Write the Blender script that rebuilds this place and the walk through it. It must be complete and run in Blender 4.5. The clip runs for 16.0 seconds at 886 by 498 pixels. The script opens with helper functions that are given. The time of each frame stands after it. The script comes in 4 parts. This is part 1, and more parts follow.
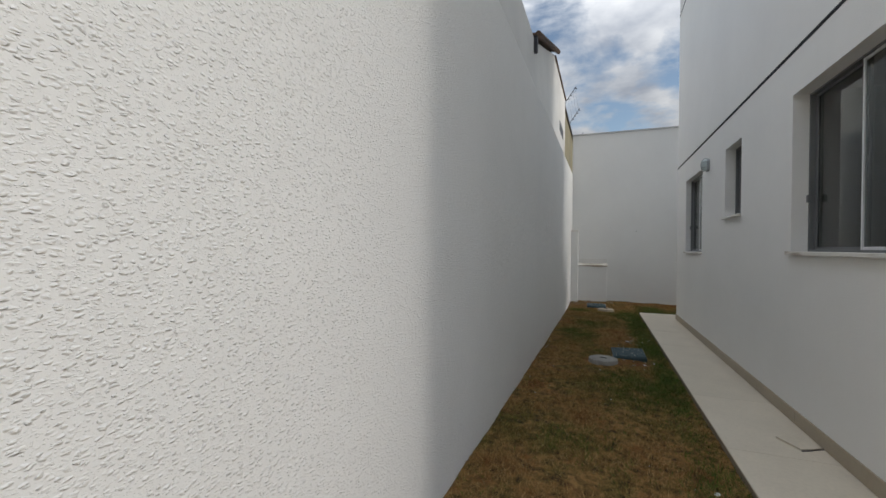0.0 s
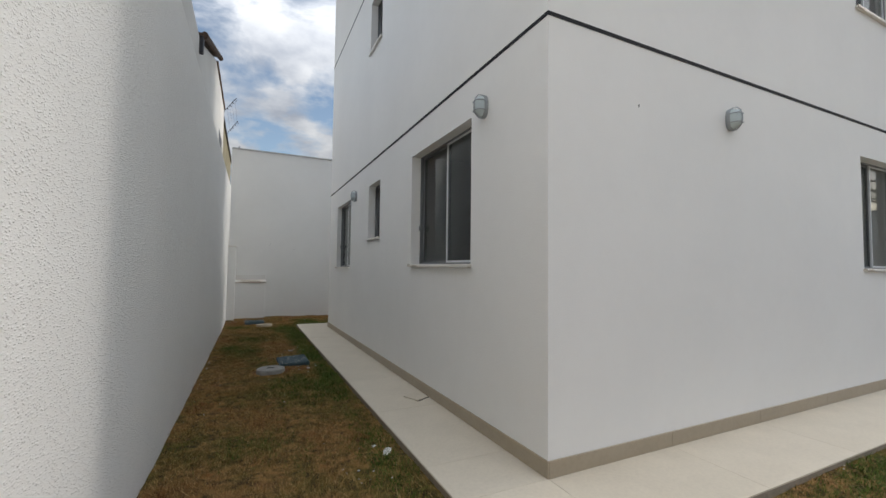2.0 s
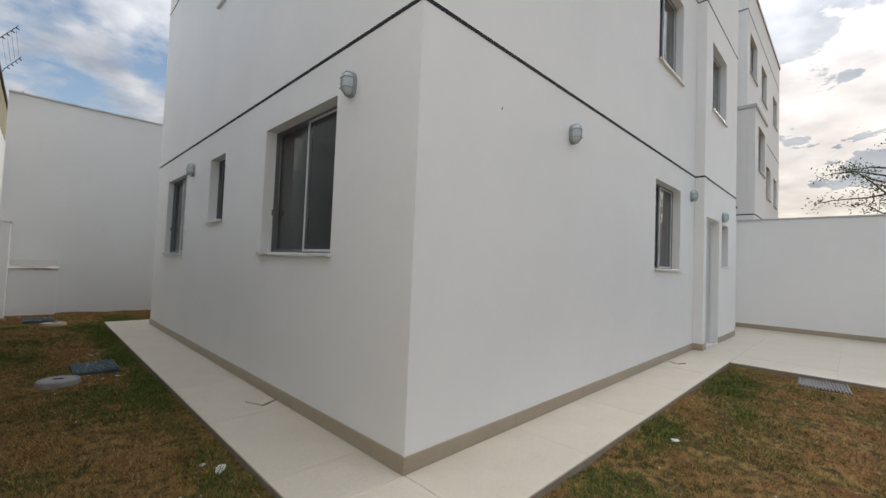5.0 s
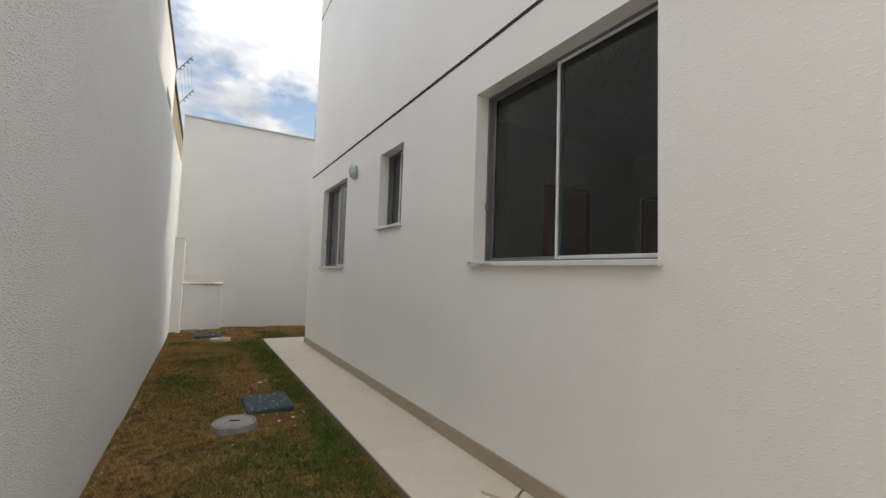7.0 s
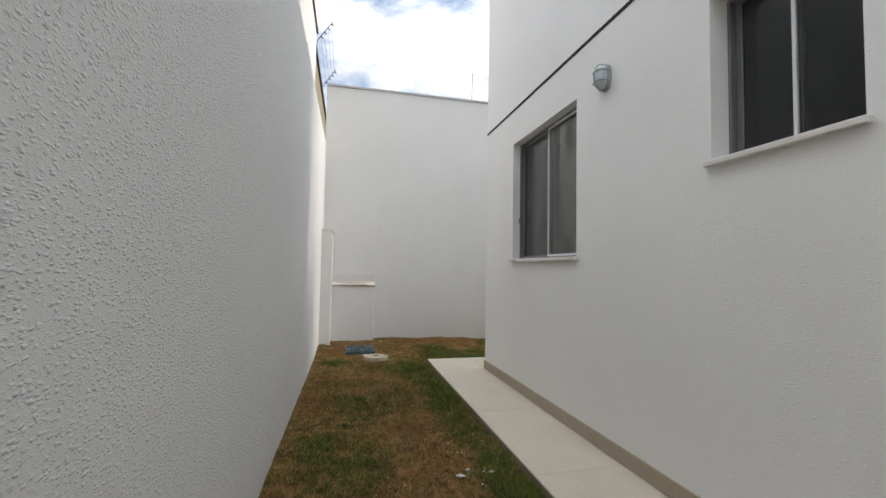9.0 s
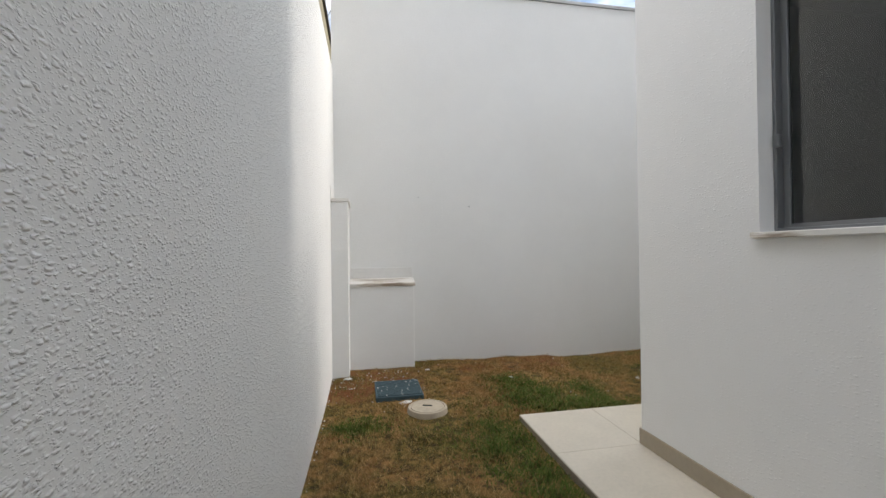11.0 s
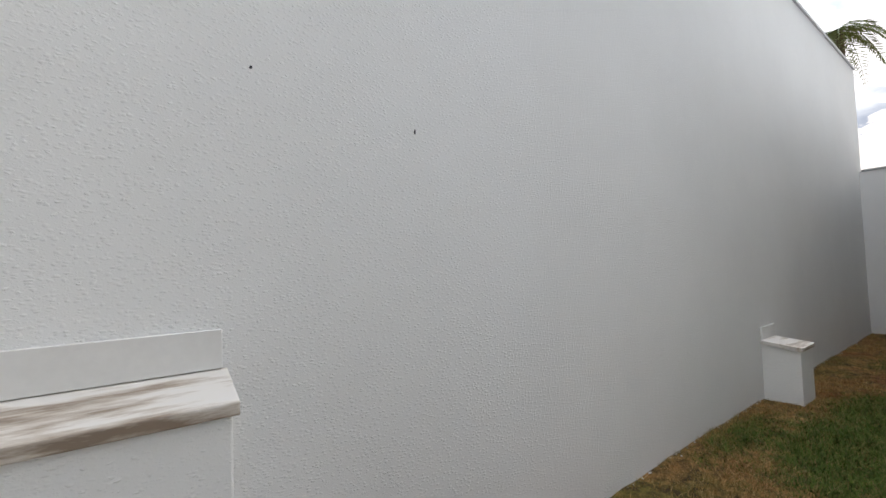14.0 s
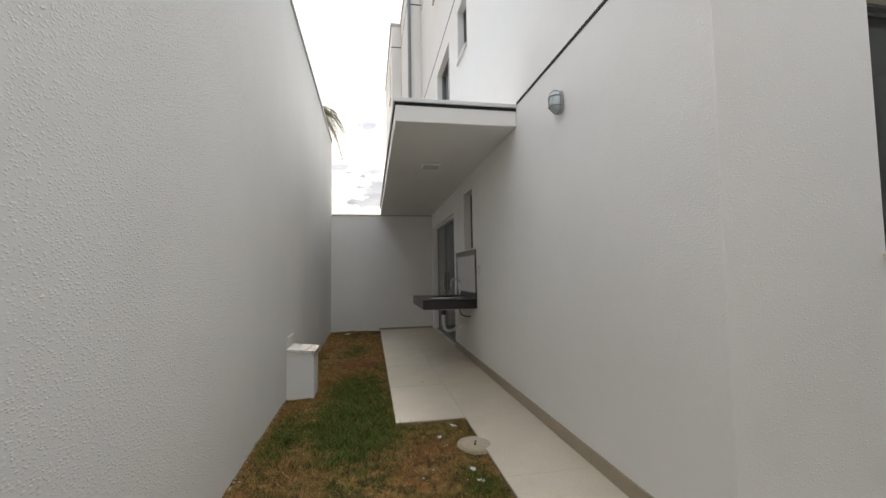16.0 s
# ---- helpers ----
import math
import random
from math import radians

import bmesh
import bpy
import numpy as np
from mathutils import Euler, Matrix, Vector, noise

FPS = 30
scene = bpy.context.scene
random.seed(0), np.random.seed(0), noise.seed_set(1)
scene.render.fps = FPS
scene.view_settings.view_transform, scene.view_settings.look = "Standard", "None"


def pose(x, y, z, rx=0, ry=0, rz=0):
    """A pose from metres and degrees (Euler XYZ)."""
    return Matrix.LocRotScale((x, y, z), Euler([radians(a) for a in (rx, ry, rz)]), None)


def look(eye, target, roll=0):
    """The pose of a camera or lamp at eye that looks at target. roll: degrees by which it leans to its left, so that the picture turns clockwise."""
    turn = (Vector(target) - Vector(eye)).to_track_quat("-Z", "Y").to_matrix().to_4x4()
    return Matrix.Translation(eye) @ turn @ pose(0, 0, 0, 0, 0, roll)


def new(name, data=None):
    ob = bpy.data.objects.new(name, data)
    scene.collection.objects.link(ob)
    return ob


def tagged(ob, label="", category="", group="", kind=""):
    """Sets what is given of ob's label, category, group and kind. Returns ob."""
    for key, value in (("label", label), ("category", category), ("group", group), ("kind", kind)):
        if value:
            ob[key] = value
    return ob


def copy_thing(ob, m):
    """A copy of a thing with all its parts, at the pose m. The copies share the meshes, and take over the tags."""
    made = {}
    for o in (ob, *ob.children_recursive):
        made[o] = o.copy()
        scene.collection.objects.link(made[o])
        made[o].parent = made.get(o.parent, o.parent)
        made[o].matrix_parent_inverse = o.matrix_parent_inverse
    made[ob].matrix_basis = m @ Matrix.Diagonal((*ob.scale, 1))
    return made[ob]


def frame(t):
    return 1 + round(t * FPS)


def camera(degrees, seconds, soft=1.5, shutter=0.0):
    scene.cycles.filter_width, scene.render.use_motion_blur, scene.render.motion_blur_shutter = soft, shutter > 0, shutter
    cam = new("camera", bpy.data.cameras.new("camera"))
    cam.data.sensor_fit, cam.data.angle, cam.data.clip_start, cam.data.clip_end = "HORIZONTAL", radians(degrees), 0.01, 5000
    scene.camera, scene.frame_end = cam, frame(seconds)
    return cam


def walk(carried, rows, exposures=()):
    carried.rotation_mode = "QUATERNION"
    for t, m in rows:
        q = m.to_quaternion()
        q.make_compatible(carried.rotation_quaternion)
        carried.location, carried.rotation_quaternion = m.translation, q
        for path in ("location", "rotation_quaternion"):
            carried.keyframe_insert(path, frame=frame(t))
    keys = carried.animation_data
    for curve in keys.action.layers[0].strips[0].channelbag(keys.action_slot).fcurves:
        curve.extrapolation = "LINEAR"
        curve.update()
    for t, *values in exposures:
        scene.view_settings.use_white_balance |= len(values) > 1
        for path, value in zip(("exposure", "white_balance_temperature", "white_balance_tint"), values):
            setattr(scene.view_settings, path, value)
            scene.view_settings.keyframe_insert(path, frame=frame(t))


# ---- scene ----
cam = camera(94.9, 16.0)
PATH = [
    (0, (-1.323, -1.562, 1.23), (-2.047, 0.302, 1.215), 0.5),
    (0.5, (-1.455, -1.61, 1.228), (-1.619, 0.384, 1.228), 0.9),
    (1, (-1.494, -1.704, 1.216), (-1.231, 0.278, 1.253), 1.1),
    (1.5, (-1.59, -1.858, 1.203), (-0.987, 0.047, 1.273), 0.7),
    (2, (-1.556, -1.858, 1.178), (-0.698, -0.054, 1.271), 0.7),
    (2.5, (-1.5, -1.879, 1.177), (-0.438, -0.188, 1.275), 0.6),
    (3, (-1.464, -1.899, 1.174), (-0.235, -0.323, 1.271), 0.5),
    (3.5, (-1.444, -1.912, 1.169), (-0.095, -0.437, 1.262), 0.6),
    (3.7, (-1.434, -1.913, 1.166), (-0.053, -0.469, 1.259), 0.7),
    (5.8, (-1.521, -1.273, 1.167), (-0.118, 0.151, 1.236), 2.8),
    (6, (-1.513, -1.096, 1.152), (-0.155, 0.37, 1.236), 2.7),
    (6.5, (-1.524, -0.599, 1.141), (-0.324, 0.997, 1.253), 2.5),
    (7, (-1.574, -0.048, 1.126), (-0.557, 1.669, 1.248), 1.9),
    (7.5, (-1.591, 0.578, 1.123), (-0.769, 2.398, 1.241), 1.6),
    (8, (-1.602, 1.19, 1.119), (-0.947, 3.076, 1.236), 1.6),
    (8.5, (-1.599, 1.819, 1.085), (-1.06, 3.742, 1.193), 1.5),
    (9, (-1.619, 2.454, 1.076), (-1.163, 4.399, 1.17), 1.0),
    (9.2, (-1.611, 2.702, 1.059), (-1.189, 4.655, 1.145), 1.1),
    (11.3, (-1.679, 5.227, 1.141), (-1.308, 7.193, 1.118), -0.8),
    (11.5, (-1.683, 5.519, 1.158), (-1.3, 7.481, 1.105), -0.7),
    (12, (-1.632, 6.14, 1.125), (-1.252, 8.103, 1.075), -1.2),
    (12.5, (-1.592, 6.698, 1.044), (-1.184, 8.656, 1.045), -1.8),
    (13, (-1.557, 7.201, 1.046), (-1.04, 9.133, 1.073), -2.3),
    (13.5, (-1.499, 7.636, 1.037), (-0.709, 9.472, 1.109), -2.2),
    (14, (-1.347, 7.979, 1.097), (-0.181, 9.601, 1.187), -1.8),
    (14.5, (-1.326, 8.203, 1.108), (0.255, 9.42, 1.252), -1.5),
    (15, (-1.37, 8.326, 1.128), (0.503, 9.009, 1.282), -1.8),
    (15.5, (-1.39, 8.418, 1.134), (0.6, 8.553, 1.28), -2.0),
    (16, (-1.374, 8.449, 1.122), (0.592, 8.097, 1.236), -0.9),
]
walk(cam, [(t, look(eye, target, roll)) for t, eye, target, roll in PATH],
     [(0.0, 0.46, 6700, 10), (1.5, 0.62, 6750, 10), (2.5, 0.62, 6700, 11), (3.7, 0.62, 6700, 12), (6.0, 0.60, 6900, 11), (6.5, 0.72, 7350, 12), (7.5, 1.30, 7050, 12), (9.0, 1.25, 6900, 12), (11.5, 1.42, 6750, 12), (12.5, 1.33, 6650, 12), (13.0, 1.28, 6620, 12), (13.5, 1.33, 6600, 12), (14.0, 1.36, 6600, 12), (15.0, 1.32, 6700, 12), (16.0, 1.19, 7080, 12)])

# ---- world and sun ----
SUN_EL, SUN_AZ = radians(22), radians(0.8)   # azimuth from +x, turning to +y
SUN_DIR = Vector((math.cos(SUN_EL) * math.cos(SUN_AZ), math.cos(SUN_EL) * math.sin(SUN_AZ), math.sin(SUN_EL)))


def make_world():
    w = bpy.data.worlds.new("sky")
    scene.world = w
    w.use_nodes = True
    nt = w.node_tree
    nt.nodes.clear()
    n, l = nt.nodes.new, nt.links.new
    out, bg = n("ShaderNodeOutputWorld"), n("ShaderNodeBackground")
    sky = n("ShaderNodeTexSky")
    sky.sky_type, sky.sun_disc = "NISHITA", False
    sky.sun_elevation, sky.sun_rotation = SUN_EL, radians(90) - SUN_AZ
    dim = n("ShaderNodeVectorMath")
    dim.operation = "SCALE"
    dim.inputs["Scale"].default_value = 0.11
    l(sky.outputs[0], dim.inputs[0])
    tc = n("ShaderNodeTexCoord")
    sep = n("ShaderNodeSeparateXYZ")
    l(tc.outputs["Generated"], sep.inputs[0])
    zz = n("ShaderNodeMath")
    zz.operation = "MAXIMUM"
    zz.inputs[1].default_value = 0.0
    l(sep.outputs[2], zz.inputs[0])
    za = n("ShaderNodeMath")
    za.operation = "ADD"
    za.inputs[1].default_value = 0.22
    l(zz.outputs[0], za.inputs[0])
    inv = n("ShaderNodeMath")
    inv.operation = "DIVIDE"
    inv.inputs[0].default_value = 1.0
    l(za.outputs[0], inv.inputs[1])
    flat = n("ShaderNodeVectorMath")
    flat.operation = "SCALE"
    l(tc.outputs["Generated"], flat.inputs[0])
    l(inv.outputs[0], flat.inputs["Scale"])
    big = n("ShaderNodeTexNoise")
    big.inputs["Scale"].default_value, big.inputs["Detail"].default_value = 3.4, 10
    big.inputs["Roughness"].default_value, big.inputs["Distortion"].default_value = 0.56, 0.25
    l(flat.outputs[0], big.inputs["Vector"])
    ramp = n("ShaderNodeValToRGB")
    ramp.color_ramp.elements[0].position, ramp.color_ramp.elements[1].position = 0.40, 0.56
    l(big.outputs["Fac"], ramp.inputs[0])
    grey = n("ShaderNodeTexNoise")
    grey.inputs["Scale"].default_value, grey.inputs["Detail"].default_value = 5.5, 8
    l(flat.outputs[0], grey.inputs["Vector"])
    shade = n("ShaderNodeValToRGB")
    shade.color_ramp.elements[0].position, shade.color_ramp.elements[1].position = 0.30, 0.70
    shade.color_ramp.elements[0].color = (0.40, 0.45, 0.54, 1)
    shade.color_ramp.elements[1].color = (0.86, 0.90, 0.95, 1)
    l(grey.outputs["Fac"], shade.inputs[0])
    # the cloud sheet glows towards the veiled sun
    dot = n("ShaderNodeVectorMath")
    dot.operation = "DOT_PRODUCT"
    dot.inputs[1].default_value = SUN_DIR
    l(tc.outputs["Generated"], dot.inputs[0])
    glow = n("ShaderNodeMapRange")
    glow.interpolation_type = "SMOOTHSTEP"
    glow.inputs["From Min"].default_value, glow.inputs["From Max"].default_value = 0.55, 1.0
    glow.inputs["To Min"].default_value, glow.inputs["To Max"].default_value = 0.93, 1.02
    l(dot.outputs["Value"], glow.inputs["Value"])
    lit = n("ShaderNodeVectorMath")
    lit.operation = "SCALE"
    l(shade.outputs[0], lit.inputs[0])
    # a cloudy sky is brightest overhead
    z2 = n("ShaderNodeMath")
    z2.operation = "POWER"
    z2.inputs[1].default_value = 2.3
    l(zz.outputs[0], z2.inputs[0])
    over = n("ShaderNodeMath")
    over.operation = "MULTIPLY_ADD"
    over.inputs[1].default_value, over.inputs[2].default_value = 2.9, 0.41
    l(z2.outputs[0], over.inputs[0])
    both = n("ShaderNodeMath")
    both.operation = "MULTIPLY"
    l(over.outputs[0], both.inputs[0])
    l(glow.outputs[0], both.inputs[1])
    l(both.outputs[0], lit.inputs["Scale"])
    veil = n("ShaderNodeMapRange")
    veil.interpolation_type = "SMOOTHSTEP"
    veil.inputs["From Min"].default_value, veil.inputs["From Max"].default_value = 0.86, 0.97
    veil.inputs["To Min"].default_value, veil.inputs["To Max"].default_value = 0.0, 0.9
    l(dot.outputs["Value"], veil.inputs["Value"])
    cover = n("ShaderNodeMath")
    cover.operation = "MAXIMUM"
    l(ramp.outputs[0], cover.inputs[0])
    l(veil.outputs[0], cover.inputs[1])
    mix = n("ShaderNodeMix")
    mix.data_type = "RGBA"
    l(cover.outputs[0], mix.inputs["Factor"])
    l(dim.outputs[0], mix.inputs["A"])
    l(lit.outputs[0], mix.inputs["B"])
    l(mix.outputs["Result"], bg.inputs["Color"])
    bg.inputs["Strength"].default_value = 1.0
    l(bg.outputs[0], out.inputs[0])


make_world()
sun = new("sun", bpy.data.lights.new("sun", "SUN"))
sun.data.energy, sun.data.angle, sun.data.color = 1.15, radians(16), (1.0, 0.965, 0.91)
sun.matrix_world = look(SUN_DIR * 40, (0, 0, 0))


# ---- materials ----
def material(name):
    m = bpy.data.materials.new(name)
    m.use_nodes = True
    nt = m.node_tree
    return m, nt, nt.nodes["Principled BSDF"]


def noise_node(nt, vec, scale, detail=4, rough=0.55):
    t = nt.nodes.new("ShaderNodeTexNoise")
    t.inputs["Scale"].default_value, t.inputs["Detail"].default_value, t.inputs["Roughness"].default_value = scale, detail, rough
    nt.links.new(vec, t.inputs["Vector"])
    return t.outputs["Fac"]


def ramp_node(nt, fac, stops):
    r = nt.nodes.new("ShaderNodeValToRGB")
    el = r.color_ramp.elements
    while len(el) < len(stops):
        el.new(0.5)
    for e, (p, c) in zip(el, stops):
        e.position = p
        e.color = (*c, 1) if len(c) == 3 else c
    nt.links.new(fac, r.inputs[0])
    return r.outputs[0]


def mix_node(nt, fac, a, b, mode="MIX"):
    m = nt.nodes.new("ShaderNodeMix")
    m.data_type, m.blend_type = "RGBA", mode
    for s, v in (("Factor", fac), ("A", a), ("B", b)):
        if isinstance(v, (int, float)):
            m.inputs[s].default_value = v
        elif isinstance(v, tuple):
            m.inputs[s].default_value = (*v, 1)
        else:
            nt.links.new(v, m.inputs[s])
    return m.outputs["Result"]


def obj_coords(nt):
    return nt.nodes.new("ShaderNodeTexCoord").outputs["Object"]


def bump_node(nt, height, strength, distance, normal=None):
    b = nt.nodes.new("ShaderNodeBump")
    b.inputs["Strength"].default_value, b.inputs["Distance"].default_value = strength, distance
    nt.links.new(height, b.inputs["Height"])
    if normal is not None:
        nt.links.new(normal, b.inputs["Normal"])
    return b.outputs[0]


def plaster(name, colour, spatter=0.5, size=75, grain=0.25, dirt=0.05, sparse=1.0):
    """Painted rough plaster: raised spatter over fine grain, with faint large stains."""
    m, nt, p = material(name)
    c = obj_coords(nt)
    stain = noise_node(nt, c, 0.9, 6, 0.6)
    fine = noise_node(nt, c, 9, 5, 0.6)
    col = ramp_node(nt, stain, [(0.3, tuple(v * (1 - dirt) for v in colour)), (0.65, colour)])
    col = mix_node(nt, 0.10, col, ramp_node(nt, fine, [(0.3, tuple(v * 0.88 for v in colour)), (0.7, colour)]))
    nt.links.new(col, p.inputs["Base Color"])
    p.inputs["Roughness"].default_value = 0.78
    p.inputs["Specular IOR Level"].default_value = 0.3
    mp = nt.nodes.new("ShaderNodeMapping")
    mp.inputs["Scale"].default_value = (0.66, 0.66, 1.15)
    nt.links.new(c, mp.inputs[0])
    warp = nt.nodes.new("ShaderNodeTexNoise")
    warp.inputs["Scale"].default_value, warp.inputs["Detail"].default_value = size * 0.8, 1.0
    nt.links.new(mp.outputs[0], warp.inputs["Vector"])
    shift = nt.nodes.new("ShaderNodeVectorMath")
    shift.operation = "MULTIPLY_ADD"
    shift.inputs[1].default_value = (0.010, 0.010, 0.010)
    nt.links.new(warp.outputs["Color"], shift.inputs[0])
    nt.links.new(mp.outputs[0], shift.inputs[2])

    def dabs(scale, lo, hi):
        v = nt.nodes.new("ShaderNodeTexVoronoi")
        v.inputs["Scale"].default_value = scale
        nt.links.new(shift.outputs[0], v.inputs["Vector"])
        r = nt.nodes.new("ShaderNodeMapRange")
        r.interpolation_type = "SMOOTHSTEP"
        r.inputs["From Min"].default_value, r.inputs["From Max"].default_value = hi, lo
        nt.links.new(v.outputs["Distance"], r.inputs["Value"])
        tall = nt.nodes.new("ShaderNodeMath")
        tall.operation = "MULTIPLY"
        nt.links.new(r.outputs[0], tall.inputs[0])
        some = nt.nodes.new("ShaderNodeMath")
        some.operation = "POWER"
        some.inputs[1].default_value = sparse
        nt.links.new(v.outputs["Color"], some.inputs[0])
        nt.links.new(some.outputs[0], tall.inputs[1])
        return tall.outputs[0]

    n0 = bump_node(nt, dabs(size, 0.10, 0.50), spatter, 0.007)
    n1 = bump_node(nt, dabs(size * 2.1, 0.12, 0.42), spatter * 0.8, 0.0035, n0)
    n2 = bump_node(nt, noise_node(nt, c, 260, 3), grain, 0.0015, n1)
    n3 = bump_node(nt, noise_node(nt, c, 1.6, 3), 0.25, 0.02, n2)
    nt.links.new(n3, p.inputs["Normal"])
    return m


def simple(name, colour, rough=0.5, metal=0.0, vary=0.12, scale=12, bump=0.1, bump_scale=80, dist=0.001):
    m, nt, p = material(name)
    c = obj_coords(nt)
    f = mix_node(nt, 0.5, noise_node(nt, c, scale, 5), noise_node(nt, c, scale * 9, 3))
    nt.links.new(ramp_node(nt, f, [(0.3, tuple(v * (1 - vary) for v in colour)), (0.7, tuple(min(1, v * (1 + vary * 0.5)) for v in colour))]), p.inputs["Base Color"])
    p.inputs["Roughness"].default_value, p.inputs["Metallic"].default_value = rough, metal
    if bump:
        nt.links.new(bump_node(nt, noise_node(nt, c, bump_scale, 3), bump, dist), p.inputs["Normal"])
    return m


def marble(name):
    m, nt, p = material(name)
    c = obj_coords(nt)
    mp = nt.nodes.new("ShaderNodeMapping")
    mp.inputs["Rotation"].default_value, mp.inputs["Scale"].default_value = (0.0, 0.0, 0.22), (1.3, 8, 8)
    nt.links.new(c, mp.inputs[0])
    vein = noise_node(nt, mp.outputs[0], 1.6, 6, 0.65)
    col = ramp_node(nt, vein, [(0.36, (0.25, 0.19, 0.14)), (0.43, (0.48, 0.42, 0.35)), (0.51, (0.72, 0.69, 0.64)), (0.75, (0.70, 0.69, 0.67))])
    nt.links.new(col, p.inputs["Base Color"])
    p.inputs["Roughness"].default_value = 0.38
    nt.links.new(bump_node(nt, noise_node(nt, c, 60, 4), 0.12, 0.002), p.inputs["Normal"])
    return m


def tile_mat(name, colour):
    m, nt, p = material(name)
    c = obj_coords(nt)
    info = nt.nodes.new("ShaderNodeObjectInfo")
    col = ramp_node(nt, noise_node(nt, c, 3.0, 6, 0.65), [(0.3, tuple(v * 0.86 for v in colour)), (0.7, colour)])
    col = mix_node(nt, 0.25, col, ramp_node(nt, noise_node(nt, c, 45, 4), [(0.35, tuple(v * 0.8 for v in colour)), (0.6, colour)]))
    col = mix_node(nt, 0.6, col, ramp_node(nt, info.outputs["Random"], [(0.0, (0.93, 0.93, 0.92)), (1.0, (1, 1, 1))]), "MULTIPLY")
    nt.links.new(col, p.inputs["Base Color"])
    p.inputs["Roughness"].default_value = 0.42
    p.inputs["Specular IOR Level"].default_value = 0.35
    nt.links.new(bump_node(nt, noise_node(nt, c, 30, 3), 0.05, 0.001), p.inputs["Normal"])
    return m


def turf_colour(nt, c):
    patch = mix_node(nt, 0.45, noise_node(nt, c, 1.3, 3, 0.5), noise_node(nt, c, 7.0, 4, 0.6))
    return ramp_node(nt, patch, [(0.36, (0.23, 0.095, 0.03)), (0.44, (0.35, 0.195, 0.072)), (0.50, (0.29, 0.18, 0.062)), (0.55, (0.17, 0.135, 0.036)), (0.66, (0.085, 0.088, 0.018))])


BARE = ((-1.55, 8.78, 0.42), (-1.88, 8.5, 0.25), (-1.0, 3.58, 0.22), (1.54, 8.02, 0.2), (0.3, 9.1, 0.25), (4.4, 8.6, 0.3))


def lawn_mat():
    m, nt, p = material("lawn_soil")
    c = obj_coords(nt)
    col = turf_colour(nt, c)
    col = mix_node(nt, ramp_node(nt, noise_node(nt, c, 14, 6, 0.7), [(0.42, (0, 0, 0)), (0.62, (0.9, 0.9, 0.9))]), col, (0.05, 0.032, 0.018))
    col = mix_node(nt, ramp_node(nt, noise_node(nt, c, 2.1, 4, 0.6), [(0.60, (0, 0, 0)), (0.70, (0.8, 0.8, 0.8))]), col, (0.22, 0.09, 0.04))
    # bare red earth where the turf has worn through
    ragged = noise_node(nt, c, 9, 5, 0.7)
    for x, y, r in BARE:
        far = nt.nodes.new("ShaderNodeVectorMath")
        far.operation = "DISTANCE"
        far.inputs[1].default_value = (x, y, -0.1)
        nt.links.new(c, far.inputs[0])
        mr = nt.nodes.new("ShaderNodeMapRange")
        mr.inputs["From Min"].default_value, mr.inputs["From Max"].default_value = 0.5 * r, 1.3 * r
        mr.inputs["To Min"].default_value, mr.inputs["To Max"].default_value = 1.0, 0.0
        nt.links.new(far.outputs["Value"], mr.inputs["Value"])
        ov = nt.nodes.new("ShaderNodeMath")
        ov.operation = "MULTIPLY"
        nt.links.new(mr.outputs[0], ov.inputs[0])
        nt.links.new(ramp_node(nt, ragged, [(0.38, (0.15, 0.15, 0.15)), (0.52, (1, 1, 1))]), ov.inputs[1])
        col = mix_node(nt, ov.outputs[0], col, (0.19, 0.075, 0.032))
    nt.links.new(col, p.inputs["Base Color"])
    p.inputs["Roughness"].default_value = 0.95
    p.inputs["Specular IOR Level"].default_value = 0.1
    nt.links.new(bump_node(nt, noise_node(nt, c, 55, 6, 0.7), 0.9, 0.02), p.inputs["Normal"])
    return m


def blade_mat(name, stops, mixed):
    m, nt, p = material(name)
    c = obj_coords(nt)
    geo = nt.nodes.new("ShaderNodeNewGeometry")
    own = ramp_node(nt, geo.outputs["Random Per Island"], stops)
    nt.links.new(mix_node(nt, mixed, turf_colour(nt, c), own), p.inputs["Base Color"])
    p.inputs["Roughness"].default_value = 0.8
    p.inputs["Specular IOR Level"].default_value = 0.15
    return m


def glass_mat(name, tint):
    m, nt, p = material(name)
    p.inputs["Base Color"].default_value = (*tint, 1)
    p.inputs["Roughness"].default_value = 0.02
    p.inputs["Transmission Weight"].default_value = 1.0
    p.inputs["IOR"].default_value = 1.45
    return m


WHITE = plaster("white_rough_plaster", (0.82, 0.82, 0.80), spatter=0.66, size=102, sparse=0.85)
WHITE_FINE = plaster("white_fine_plaster", (0.82, 0.82, 0.80), spatter=0.42, size=90, sparse=1.6)
WHITE_HOUSE = plaster("white_textured_paint", (0.82, 0.81, 0.785), spatter=0.22, size=82, grain=0.22, sparse=2.1)
WHITE_CEIL = plaster("white_smooth_paint", (0.78, 0.78, 0.76), spatter=0.02, grain=0.08)
NEIGHBOUR = plaster("weathered_white_wall", (0.72, 0.71, 0.68), spatter=0.1, dirt=0.15)
YELLOW = plaster("ochre_wall_paint", (0.27, 0.245, 0.16), spatter=0.1, dirt=0.3)
INNER = plaster("inside_wall_paint", (0.58, 0.57, 0.54), spatter=0.02, grain=0.05)
BAND = simple("dark_band", (0.012, 0.012, 0.015), 0.9)
MARBLE = marble("pale_marble")
PALE_STONE = simple("off_white_stone", (0.76, 0.75, 0.72), 0.45, vary=0.06, scale=5, bump=0.1)
